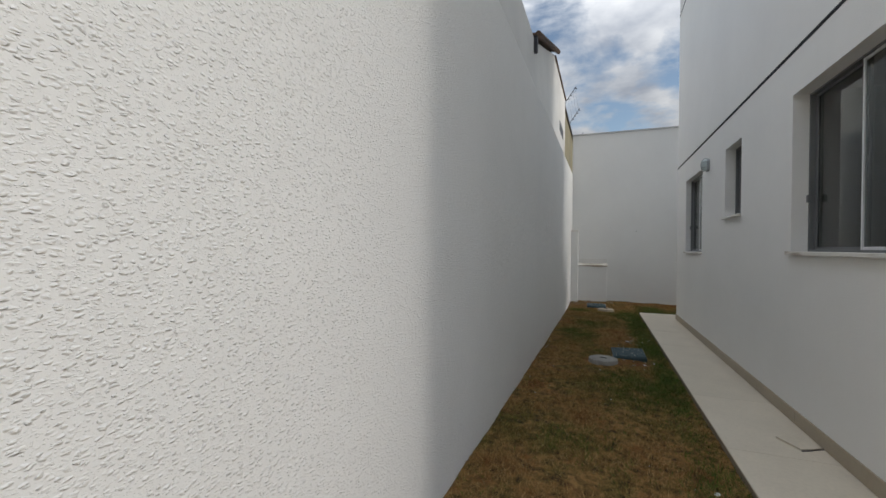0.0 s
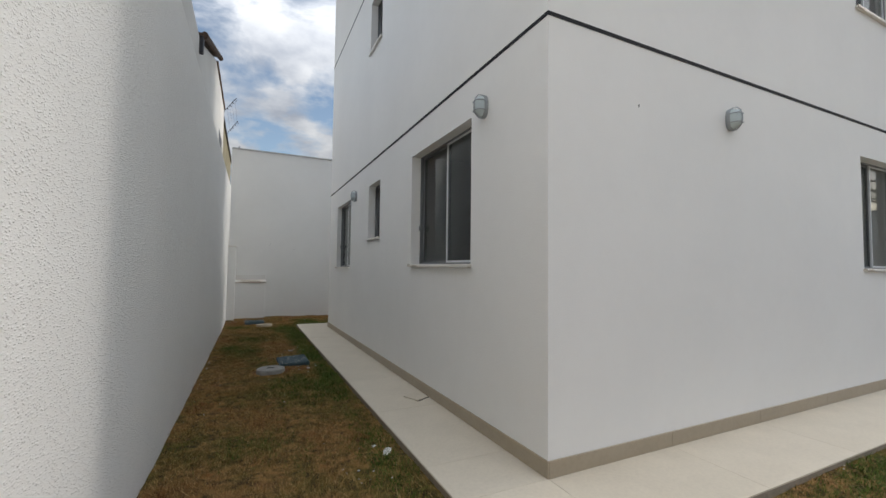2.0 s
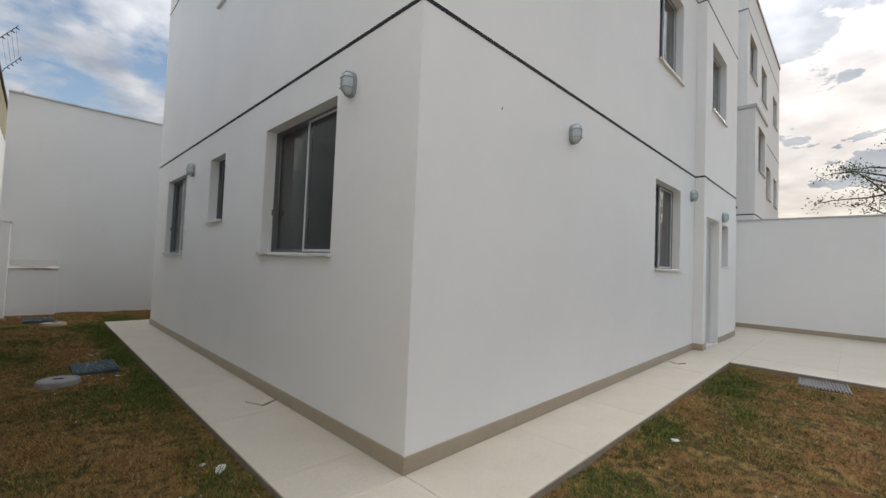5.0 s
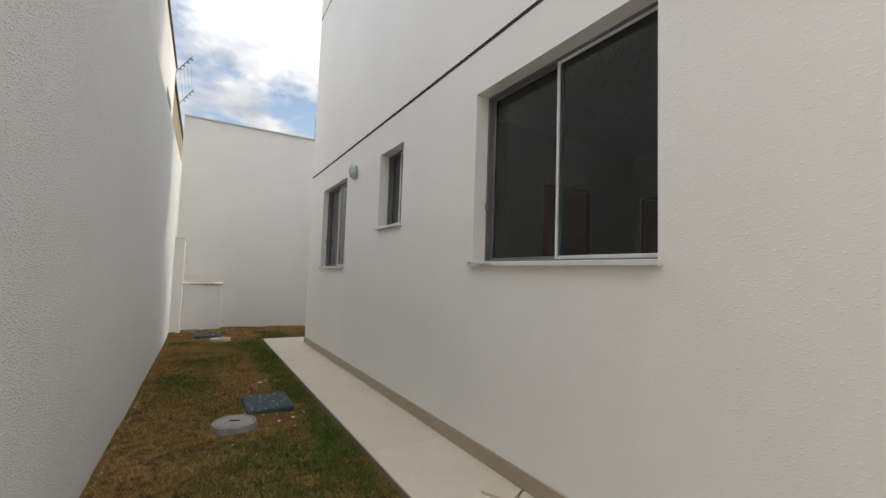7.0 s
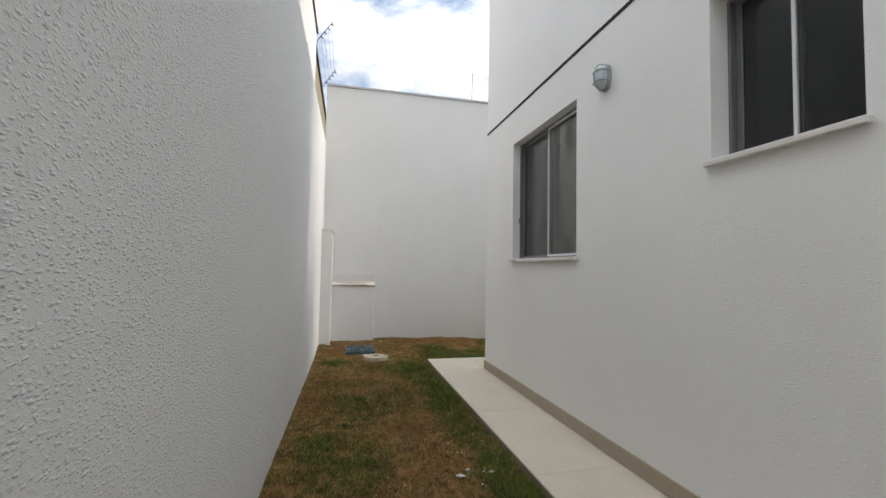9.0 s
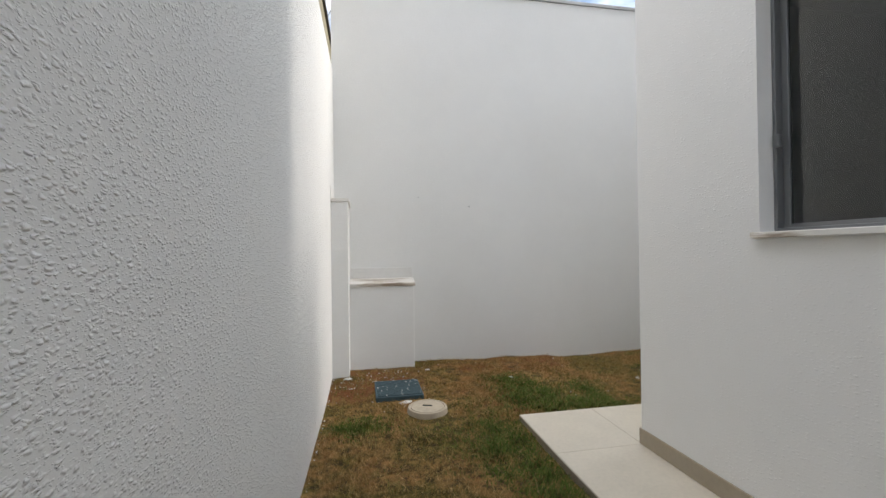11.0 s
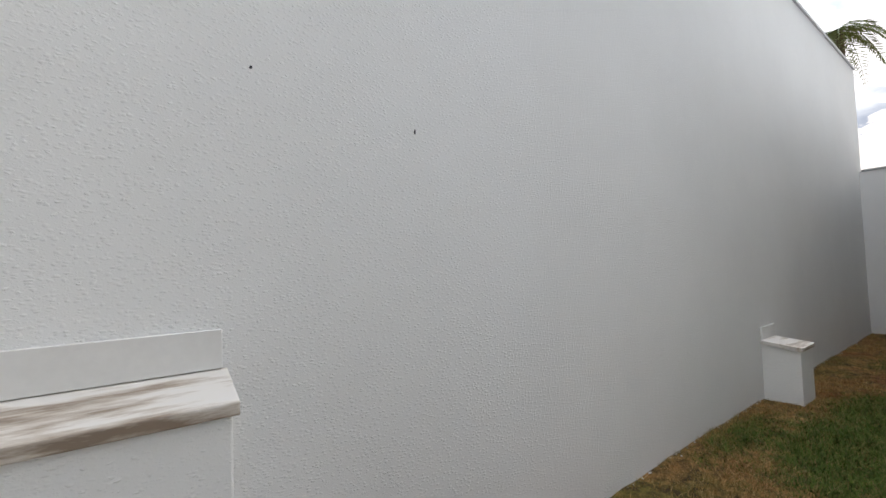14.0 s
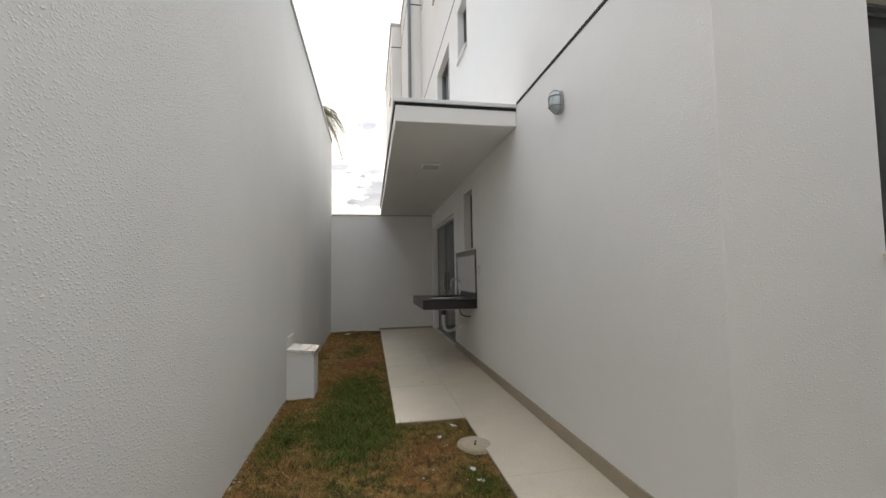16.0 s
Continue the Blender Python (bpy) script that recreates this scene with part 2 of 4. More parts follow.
TILE = tile_mat("beige_porcelain", (0.68, 0.605, 0.485))
SKIRT = tile_mat("taupe_porcelain", (0.40, 0.335, 0.25))
GROUT = simple("grout", (0.60, 0.53, 0.43), 0.9, vary=0.25, bump=0.4)
GREY_CONCRETE = simple("grey_concrete", (0.33, 0.32, 0.29), 0.9, vary=0.4, scale=14, bump=0.6, bump_scale=120, dist=0.002)
CONCRETE = simple("pale_concrete", (0.46, 0.39, 0.29), 0.9, vary=0.25, scale=20, bump=0.5, bump_scale=140, dist=0.002)
SLAB_EDGE = simple("rough_screed", (0.30, 0.25, 0.19), 0.95, vary=0.35, scale=15, bump=0.6, dist=0.004)
ALU = simple("white_aluminium", (0.72, 0.73, 0.74), 0.35, 0.3, vary=0.05, bump=0)
ALU_GREY = simple("grey_aluminium", (0.20, 0.205, 0.21), 0.42, 0.5, vary=0.06, bump=0)
GLASS = glass_mat("window_glass", (0.42, 0.46, 0.445))
# tinted deeper than the windows, in place of the kitchen's dimness
DIM_ROOM_GLASS = glass_mat("dim_room_door_glass", (0.34, 0.37, 0.36))
LAMP_GLASS = simple("frosted_lamp_glass", (0.50, 0.57, 0.58), 0.12, 0.0, vary=0.1, bump=0)
LAMP_BODY = simple("grey_cast_metal", (0.30, 0.32, 0.33), 0.45, 0.3, vary=0.1)
BLUE_LID = simple("slate_blue_plastic", (0.045, 0.085, 0.10), 0.62, vary=0.35, scale=18, bump=0.2)
GRANITE = simple("dark_granite", (0.014, 0.012, 0.012), 0.3, vary=0.5, scale=90, bump=0)
BROWN_GRANITE = simple("brown_granite", (0.12, 0.09, 0.075), 0.3, vary=0.4, scale=90, bump=0)
WALL_TILE = simple("white_wall_tile", (0.74, 0.74, 0.73), 0.2, vary=0.03, bump=0)
CHROME = simple("chrome", (0.75, 0.76, 0.77), 0.15, 1.0, vary=0.03, bump=0)
PVC = simple("white_plastic_pipe", (0.72, 0.72, 0.70), 0.4, vary=0.06, bump=0)
DARK_METAL = simple("dark_iron", (0.06, 0.06, 0.065), 0.5, 0.7, vary=0.3)
LAMP_IRON = simple("worn_iron", (0.13, 0.13, 0.135), 0.6, 0.5, vary=0.3)
DOOR_PAINT = simple("pale_grey_door_paint", (0.52, 0.52, 0.50), 0.45, vary=0.05, bump=0.05)
DOOR_WOOD = simple("red_brown_wood", (0.36, 0.09, 0.05), 0.4, vary=0.35, scale=6, bump=0.1)
INNER_FLOOR = simple("inside_floor", (0.35, 0.32, 0.28), 0.35, vary=0.1)
CLAY = simple("clay_roof_tile", (0.13, 0.085, 0.06), 0.9, vary=0.5, scale=9, bump=0.5, dist=0.004)
PAPER = simple("white_scrap", (0.72, 0.71, 0.67), 0.85, vary=0.2, scale=40, bump=0.3)
BARK = simple("bark", (0.11, 0.08, 0.055), 0.95, vary=0.4, scale=20, bump=0.8, dist=0.01)
LEAF = simple("tree_leaf", (0.055, 0.085, 0.025), 0.6, vary=0.5, scale=3, bump=0)
PALM_LEAF = simple("palm_leaf", (0.15, 0.19, 0.055), 0.5, vary=0.5, scale=2, bump=0)
LAWN = lawn_mat()
DRY_BLADE = blade_mat("dry_grass_blade", [(0.0, (0.035, 0.017, 0.006)), (0.42, (0.22, 0.118, 0.038)), (0.72, (0.47, 0.285, 0.105)), (0.93, (0.58, 0.41, 0.19)), (0.95, (0.09, 0.11, 0.025))], 0.6)
GREEN_BLADE = blade_mat("green_grass_blade", [(0.0, (0.028, 0.048, 0.006)), (0.5, (0.062, 0.112, 0.014)), (0.88, (0.11, 0.155, 0.027)), (0.9, (0.17, 0.14, 0.05)), (1.0, (0.30, 0.22, 0.10))], 0.93)
FAR_GROUND = simple("far_ground", (0.16, 0.13, 0.09), 0.95, vary=0.4, scale=0.3, bump=0.3)


# ---- mesh helpers ----
def box(bm, x0, x1, y0, y1, z0, z1, bevel=0.0, seg=1):
    vs = [bm.verts.new((x, y, z)) for x in (x0, x1) for y in (y0, y1) for z in (z0, z1)]
    fs = [bm.faces.new([vs[i] for i in q]) for q in ((0, 1, 3, 2), (4, 6, 7, 5), (0, 4, 5, 1), (2, 3, 7, 6), (0, 2, 6, 4), (1, 5, 7, 3))]
    if bevel:
        es = list({e for f in fs for e in f.edges})
        bmesh.ops.bevel(bm, geom=es, offset=bevel, segments=seg, profile=0.6, affect="EDGES")


def rings(bm, rows, close_top=True, close_bottom=True):
    """A skin over loops of points, bottom first."""
    loops = [[bm.verts.new(p) for p in row] for row in rows]
    for a, b in zip(loops, loops[1:]):
        for i in range(len(a)):
            j = (i + 1) % len(a)
            bm.faces.new((a[i], a[j], b[j], b[i]))
    if close_bottom:
        bm.faces.new(list(reversed(loops[0])))
    if close_top:
        bm.faces.new(loops[-1])


def circle(r, z, n=32, cx=0.0, cy=0.0, sx=1.0):
    return [(cx + r * sx * math.cos(2 * math.pi * i / n), cy + r * math.sin(2 * math.pi * i / n), z) for i in range(n)]


def lathe(bm, profile, n=32):
    rings(bm, [circle(r, z, n) for r, z in profile])


def tube(bm, pts, r, n=8, taper=1.0):
    """A round bar along points."""
    pts = [Vector(p) for p in pts]
    rows = []
    side = None
    for i, p in enumerate(pts):
        d = (pts[min(i + 1, len(pts) - 1)] - pts[max(i - 1, 0)]).normalized()
        if side is None:
            side = d.orthogonal().normalized()
        side = (side - d * side.dot(d)).normalized()
        up = d.cross(side)
        k = r * (1 + (taper - 1) * i / max(1, len(pts) - 1))
        rows.append([p + side * (k * math.cos(2 * math.pi * j / n)) + up * (k * math.sin(2 * math.pi * j / n)) for j in range(n)])
    rings(bm, rows)


def mesh_of(name, bm, mat, smooth=False):
    bmesh.ops.recalc_face_normals(bm, faces=bm.faces)
    me = bpy.data.meshes.new(name)
    bm.to_mesh(me)
    bm.free()
    me.materials.append(mat)
    if smooth:
        for f in me.polygons:
            f.use_smooth = True
        me.set_sharp_from_angle(angle=radians(40))
    return me


def part(name, bm, mat, parent, label="", smooth=False):
    ob = new(name, mesh_of(name, bm, mat, smooth))
    ob.parent = parent
    if label:
        ob["label"] = label
    return ob


def solid(name, bm, mat, label="", category="", group="", kind="", smooth=False):
    return tagged(new(name, mesh_of(name, bm, mat, smooth)), label, category, group, kind)


def thing(name, m, label, category, group="", kind=""):
    ob = new(name)
    ob.empty_display_size = 0.1
    ob.matrix_world = m
    return tagged(ob, label, category, group, kind)


def box_part(name, dims, mat, parent, bevel=0.0, label=""):
    bm = bmesh.new()
    box(bm, *dims, bevel)
    return part(name, bm, mat, parent, label)


def wall_shape(origin, along, inward, length, z0, z1, thick, holes):
    """An upright wall from origin along a direction, its openings cut right through. holes: (u0, u1, z0, z1)."""
    a, d, o = Vector(along), Vector(inward), Vector(origin)
    us = sorted({0.0, length, *(h[0] for h in holes), *(h[1] for h in holes)})
    zs = sorted({z0, z1, *(h[2] for h in holes), *(h[3] for h in holes)})
    bm = bmesh.new()
    cache = {}

    def v(i, j, k):
        if (i, j, k) not in cache:
            p = o + a * us[i] + d * (thick * k)
            cache[i, j, k] = bm.verts.new((p.x, p.y, zs[j]))
        return cache[i, j, k]

    def full(i, j):
        if not (0 <= i < len(us) - 1 and 0 <= j < len(zs) - 1):
            return False
        u, z = (us[i] + us[i + 1]) / 2, (zs[j] + zs[j + 1]) / 2
        return not any(h[0] < u < h[1] and h[2] < z < h[3] for h in holes)

    for i in range(len(us) - 1):
        for j in range(len(zs) - 1):
            if not full(i, j):
                continue
            for k in (0, 1):
                bm.faces.new((v(i, j, k), v(i + 1, j, k), v(i + 1, j + 1, k), v(i, j + 1, k)))
            if not full(i - 1, j):
                bm.faces.new((v(i, j, 0), v(i, j + 1, 0), v(i, j + 1, 1), v(i, j, 1)))
            if not full(i + 1, j):
                bm.faces.new((v(i + 1, j, 0), v(i + 1, j + 1, 0), v(i + 1, j + 1, 1), v(i + 1, j, 1)))
            if not full(i, j - 1):
                bm.faces.new((v(i, j, 0), v(i + 1, j, 0), v(i + 1, j, 1), v(i, j, 1)))
            if not full(i, j + 1):
                bm.faces.new((v(i, j + 1, 0), v(i + 1, j + 1, 0), v(i + 1, j + 1, 1), v(i, j + 1, 1)))
    return bm


def wall(name, origin, along, inward, length, z0, z1, thick, holes, mat, label):
    return solid(name, wall_shape(origin, along, inward, length, z0, z1, thick, holes), mat, label, "wall", kind="structure")


# ---- ground ----
def fall(y):
    """The paving falls gently from the front corner to the rear."""
    return -0.1 * min(1.0, max(0.0, y / 7.08))


def ground_height(x, y):
    s = min(1.0, max(0.0, (y - 8.3) / 0.8)) * min(1.0, max(0.0, 1.0 - (x + 0.2) / 0.8))
    rear = min(1.0, max(0.0, (y - 7.2) / 0.4)) * min(1.0, max(0.0, (x - 0.6) / 0.8))
    base = -0.045 + fall(y) + 0.05 * s + 0.03 * rear
    return base + 0.022 * noise.noise((x * 1.3, y * 1.3, 0.0)) + 0.012 * noise.noise((x * 6, y * 6, 3.0)) + 0.006 * noise.noise((x * 21, y * 21, 7.0))


def lawn_sheet():
    xs, ys = np.arange(-2.12, 7.72, 0.06), np.arange(-6.1, 9.42, 0.06)
    verts = [(x, y, ground_height(x, y)) for y in ys for x in xs]
    w = len(xs)
    faces = [(j * w + i, j * w + i + 1, (j + 1) * w + i + 1, (j + 1) * w + i) for j in range(len(ys) - 1) for i in range(w - 1)]
    # skirt out to the horizon, a little lower than the yard
    n0 = len(verts)
    x0, x1, y0, y1 = xs[0], xs[-1], ys[0], ys[-1]
    verts += [(x0, y0, -0.3), (x1, y0, -0.3), (x1, y1, -0.3), (x0, y1, -0.3), (-600, -600, -0.3), (600, -600, -0.3), (600, 600, -0.3), (-600, 600, -0.3)]
    q = [n0 + i for i in range(8)]
    faces += [(q[4], q[5], q[1], q[0]), (q[5], q[6], q[2], q[1]), (q[6], q[7], q[3], q[2]), (q[7], q[4], q[0], q[3])]
    me = bpy.data.meshes.new("ground")
    me.from_pydata(verts, [], faces)
    me.materials.append(LAWN)
    for f in me.polygons:
        f.use_smooth = True
    return tagged(new("ground", me), "uneven ground of dry brown and green turf with bare reddish soil", "ground", kind="structure")


lawn_sheet()


def is_lawn(x, y):
    if -2.05 + 0.0055 * y < x < -0.585 and -6 < y < 9.27:
        return not (x < -1.80 and y > 8.9) and not (x < -1.12 and y > 9.08)
    if -0.6 < x < 2.03 and 7.69 < y < 9.27:
        return True
    if 2.0 < x < 7.58 and 8.26 < y < 9.27:
        return not (2.93 < x < 3.3 and y > 9.0)
    return -0.6 < x < 5.2 and -6 < y < -0.585


COVERS = ((-1.285, 3.46, 0.2), (-1.21, 8.02, 0.19), (1.52, 7.72, 0.16))
LIDS = ((-1.18, -0.815, 3.69, 4.12), (-1.61, -1.205, 8.28, 8.68))


# lush places in the dry turf: centre, half lengths, strength
LUSH = ((-0.74, 5.2, 0.16, 1.5, 0.42), (-0.70, 2.2, 0.12, 1.2, 0.2), (-0.82, 7.3, 0.3, 0.6, 0.55), (-1.6, 4.9, 0.25, 0.7, 0.3), (-1.35, 1.2, 0.4, 0.5, 0.12), (0.6, -1.2, 0.6, 0.25, 0.35), (2.8, -1.1, 0.7, 0.2, 0.35), (0.02, 7.86, 0.42, 0.16, 1.0), (0.27, 8.2, 0.16, 0.25, 0.7), (-0.33, 8.42, 0.28, 0.3, 0.6), (2.1, 8.58, 0.7, 0.34, 1.5), (3.2, 8.6, 0.5, 0.27, 1.0), (5.2, 8.7, 0.5, 0.2, 0.6),
        (1.9, 9.12, 0.5, 0.1, 0.6), (1.0, 7.8, 0.2, 0.12, 0.5), (-0.66, 6.3, 0.2, 0.55, 0.8), (-0.3, 8.1, 0.3, 0.2, 0.6), (-0.66, 4.4, 0.12, 0.5, 0.75), (-0.68, 2.9, 0.13, 0.75, 0.7), (-1.0, 2.6, 0.35, 0.6, 0.4),
        (-1.75, 7.8, 0.2, 0.2, 0.7), (-1.5, 6.2, 0.3, 0.35, 0.35), (-1.8, 5.3, 0.14, 0.3, 0.4), (-0.75, 0.7, 0.14, 0.5, 0.35), (4.0, -0.78, 0.8, 0.3, 0.7), (1.9, -0.72, 0.6, 0.16, 0.65), (0.8, -0.8, 0.4, 0.2, 0.5), (-1.3, 3.9, 0.3, 0.3, 0.25))


def lushness(x, y):
    g = sum(k * math.exp(-1.3 * (((x - a) / rx) ** 2 + ((y - b) / ry) ** 2)) for a, b, rx, ry, k in LUSH)
    return g * (1.0 + 0.9 * noise.noise((x * 6.5, y * 6.5, 2.0))) + 0.12 * noise.noise((x * 2.3, y * 2.3, 9.0))


def grass():
    rng = np.random.default_rng(4)
    areas = ((-2.06, -0.58, -0.5, 9.27, 21000), (-2.08, -0.58, -5.0, -0.5, 2500), (-0.6, 4.0, 7.68, 9.27, 20000), (4.0, 7.58, 8.2, 9.27, 8000), (-0.6, 5.2, -2.6, -0.58, 14000), (-0.6, 5.2, -4.5, -2.6, 5000))
    dry, green = ([], []), ([], [])
    for x0, x1, y0, y1, density in areas:
        count = int((x1 - x0) * (y1 - y0) * density)
        for x, y in zip(rng.uniform(x0, x1, count), rng.uniform(y0, y1, count)):
            if not is_lawn(x, y) or any((x - a) ** 2 + (y - b) ** 2 < r * r for a, b, r in COVERS) or any(a < x < b and c < y < d for a, b, c, d in LIDS):
                continue
            lush = lushness(x, y)
            tuft = noise.noise((x * 3.1, y * 3.1, 11.0)) + 0.6 * noise.noise((x * 13, y * 13, 5.0))
            is_green = rng.uniform(0.02, 0.58) < lush
            if not is_green and (tuft < rng.uniform(-0.75, 0.25) or any((x - a) ** 2 + (y - b) ** 2 < r * r and rng.random() < 0.4 for a, b, r in BARE)):
                continue
            z = ground_height(x, y) - 0.003
            h = rng.uniform(0.007, 0.026) * (1.0 + 0.6 * max(0, tuft)) * (1.0 + 0.8 * min(1.0, max(0.0, lush)) if is_green else 1.0)
            az, lean = rng.uniform(0, 2 * math.pi), rng.uniform(0.3, 2.2)
            w = rng.uniform(0.0012, 0.0030) * (1.3 if is_green else 1.0)
            dx, dy = math.cos(az), math.sin(az)
            verts, tris = green if is_green else dry
            k = len(verts)
            verts += [(x - dy * w, y + dx * w, z), (x + dy * w, y - dx * w, z), (x + dx * h * lean, y + dy * h * lean, z + h)]
            tris.append((k, k + 1, k + 2))
    for (verts, tris), mat, name, label in ((dry, DRY_BLADE, "dry_grass", "short matted dry straw-brown turf grass"), (green, GREEN_BLADE, "green_grass", "vivid green tufts of grass in patches of the dry turf")):
        me = bpy.data.meshes.new(name)
        me.from_pydata(verts, [], tris)
        me.materials.append(mat)
        tagged(new(name, me), label, "grass", kind="stuff")


# ---- building shell ----
ROOF = 8.5
W1, W2, W3 = (0.915, 2.215, 1.19, 2.372), (3.40, 3.975, 1.565, 2.362), (5.11, 6.285, 1.155, 2.345)
U2 = (3.45, 4.03, 4.35, 5.15)
wall("wall_west", (0, 0, 0), (0, 1, 0), (1, 0, 0), 7.08, -0.3, ROOF, 0.18, [W1, W2, W3, U2], WHITE_HOUSE, "white painted side wall of the house with three windows")
F1, F2 = (3.98, 5.04, 1.2, 2.36), (4.0, 5.04, 3.9, 5.1)
wall("wall_south", (0.18, 0, 0), (1, 0, 0), (0, 1, 0), 5.62, -0.3, ROOF, 0.18, [tuple(v - 0.18 if i < 2 else v for i, v in enumerate(h)) for h in (F1, F2)], WHITE_HOUSE, "white painted front wall of the house")
D1, F3, F4 = (5.98, 6.84, 0.0, 2.09), (7.04, 7.56, 1.3, 2.07), (6.22, 7.26, 3.87, 5.02)
wall("wall_south_2", (5.8, -0.13, 0), (1, 0, 0), (0, 1, 0), 2.45, -0.3, ROOF, 0.31, [tuple(v - 5.8 if i < 2 else v for i, v in enumerate(h)) for h in (D1, F3, F4)], WHITE_HOUSE, "white front bay of the house with the entrance door")
K1, SD, B2, B3, B4 = (3.97, 4.47, 1.44, 2.26), (5.22, 7.45, -0.1, 2.11), (4.08, 4.67, 4.35, 5.2), (5.38, 6.63, 4.0, 5.14), (5.7, 7.0, 6.9, 8.0)
wall("wall_north", (0.18, 7.08, 0), (1, 0, 0), (0, -1, 0), 8.9, -0.3, ROOF, 0.18, [tuple(v - 0.18 if i < 2 else v for i, v in enumerate(h)) for h in (K1, SD, B2, B3, B4)], WHITE_HOUSE, "white painted rear wall of the house")
wall("wall_east", (8.25, 0.18, 0), (0, 1, 0), (-1, 0, 0), 6.72, -0.3, ROOF, 0.18, [], WHITE_HOUSE, "plain white end wall of the house")


def slab(name, x0, x1, y0, y1, z0, z1, mat, label, category):
    bm = bmesh.new()
    box(bm, x0, x1, y0, y1, z0, z1)
    return solid(name, bm, mat, label, category, kind="structure")


slab("floor", 0.18, 8.07, 0.18, 6.9, -0.2, 0.01, INNER_FLOOR, "plain tiled floor inside the house", "floor")
for k, z in enumerate((2.62, 5.4)):
    slab(f"ceiling_{k + 1}", 0.18, 8.07, 0.18, 6.9, z, z + 0.14, WHITE_CEIL, "white ceiling slab inside the house", "ceiling")
slab("roof", -0.02, 9.1, -0.15, 7.1, ROOF + 0.003, ROOF + 0.14, WHITE_CEIL, "flat white roof slab with a low edge", "roof")
# rooms inside, dim behind the glass
wall("wall_inner", (2.9, 0.18, 0), (0, 1, 0), (1, 0, 0), 6.72, 0.01, 2.62, 0.12, [(2.0, 2.72, 0.01, 2.1)], INNER, "grey-white inside partition wall with a doorway")
wall("wall_inner_2", (0.18, 2.98, 0), (1, 0, 0), (0, 1, 0), 2.72, 0.01, 2.62, 0.12, [(1.22, 1.94, 0.01, 2.1)], INNER, "grey-white inside partition wall with a doorway")
wall("wall_inner_3", (0.18, 4.4, 0), (1, 0, 0), (0, 1, 0), 2.72, 0.01, 2.62, 0.12, [], INNER, "grey-white inside partition wall")
wall("wall_inner_4", (5.3, 0.18, 0), (0, 1, 0), (1, 0, 0), 6.72, 0.01, 2.62, 0.12, [(2.5, 3.3, 0.01, 2.1)], INNER, "grey-white inside partition wall")


def inner_door(name, m, w):
    d = thing(name, m, "red-brown wooden inside door, closed", "door", kind="structure")
    box_part("door_leaf", (0.02, 0.06, 0.03, w - 0.03, 0, 2.06), DOOR_WOOD, d, 0.003)
    for a, b in ((0.002, 0.03), (w - 0.03, w - 0.002)):
        box_part("door_jamb", (-0.01, 0.1, a, b, 0, 2.085), DOOR_WOOD, d, 0.002)
    box_part("door_head", (-0.01, 0.1, 0.03, w - 0.03, 2.06, 2.085), DOOR_WOOD, d, 0.002)
    bm = bmesh.new()
    tube(bm, [(0.02, 0.09, 1.0), (-0.03, 0.09, 1.0), (-0.03, 0.2, 1.0)], 0.009)
    part("door_handle", bm, CHROME, d, "chrome lever handle", True)


inner_door("door_2", pose(2.92, 2.18, 0.012), 0.72)
inner_door("door_3", pose(2.12, 3.0, 0.012, 0, 0, 90), 0.72)


# ---- dark bands on the facade ----
# proud strip; its dark colour stands in for the depth of a groove
def strip(name, dims, label="thin dark strip standing in for the groove line along the white facade"):
    bm = bmesh.new()
    box(bm, *dims)
    return solid(name, bm, BAND, label, "trim", kind="structure")


for k, (z, h) in enumerate(((2.70, 0.025), (5.52, 0.02), (8.1, 0.02))):
    strip(f"trim_{6 * k + 1}", (-0.004, 0.0, -0.004, 7.084, z - h / 2, z + h / 2))
    strip(f"trim_{6 * k + 2}", (0.0, 5.8, -0.004, 0.0, z - h / 2, z + h / 2))
    strip(f"trim_{6 * k + 3}", (5.796, 5.8, -0.134, -0.004, z - h / 2, z + h / 2))
    strip(f"trim_{6 * k + 4}", (5.8, 8.25, -0.134, -0.13, z - h / 2, z + h / 2))
    strip(f"trim_{6 * k + 5}", (0.0, 2.2 if k == 0 else 9.0, 7.08, 7.084, z - h / 2, z + h / 2))

# ---- boundary walls ----
LEFT = -2.02
wall("wall_boundary_west", (LEFT - 0.072, -6.2, 0), Vector((0.0055, 1, 0)).normalized(), (-1, 0, 0), 15.7, -0.4, 3.06, 0.16, [], WHITE, "tall boundary wall with rough white spatter plaster")
wall("wall_boundary_north", (LEFT, 9.28, 0), (1, 0, 0), (0, 1, 0), 9.8, -0.4, 4.04, 0.18, [], WHITE_FINE, "tall white rear boundary wall with textured paint")
wall("wall_terrace_end", (7.62, 7.08, 0), (0, 1, 0), (1, 0, 0), 2.2, -0.4, 2.375, 0.15, [], WHITE_HOUSE, "low white wall closing the terrace")
wall("wall_boundary_east", (10.05, -6.2, 0), (0, 1, 0), (1, 0, 0), 6.35, -0.4, 2.44, 0.16, [], WHITE_HOUSE, "white courtyard wall with a thin coping")
wall("wall_boundary_east_2", (8.25, 0.15, 0), (1, 0, 0), (0, 1, 0), 1.8, -0.4, 2.44, 0.16, [], WHITE_HOUSE, "short white return of the courtyard wall")
# unseen wall added to close the yard, kept low to let in sky light
wall("wall_added_south", (LEFT, -6.2, 0), (1, 0, 0), (0, -1, 0), 12.1, -0.4, 1.9, 0.16, [], NEIGHBOUR, "plain weathered wall added to close the unseen front of the yard")
slab("wall_pier_east", 8.252, 8.6, -0.075, 0.148, -0.3, 2.545, WHITE_HOUSE, "white pier between the house and the courtyard wall", "wall")
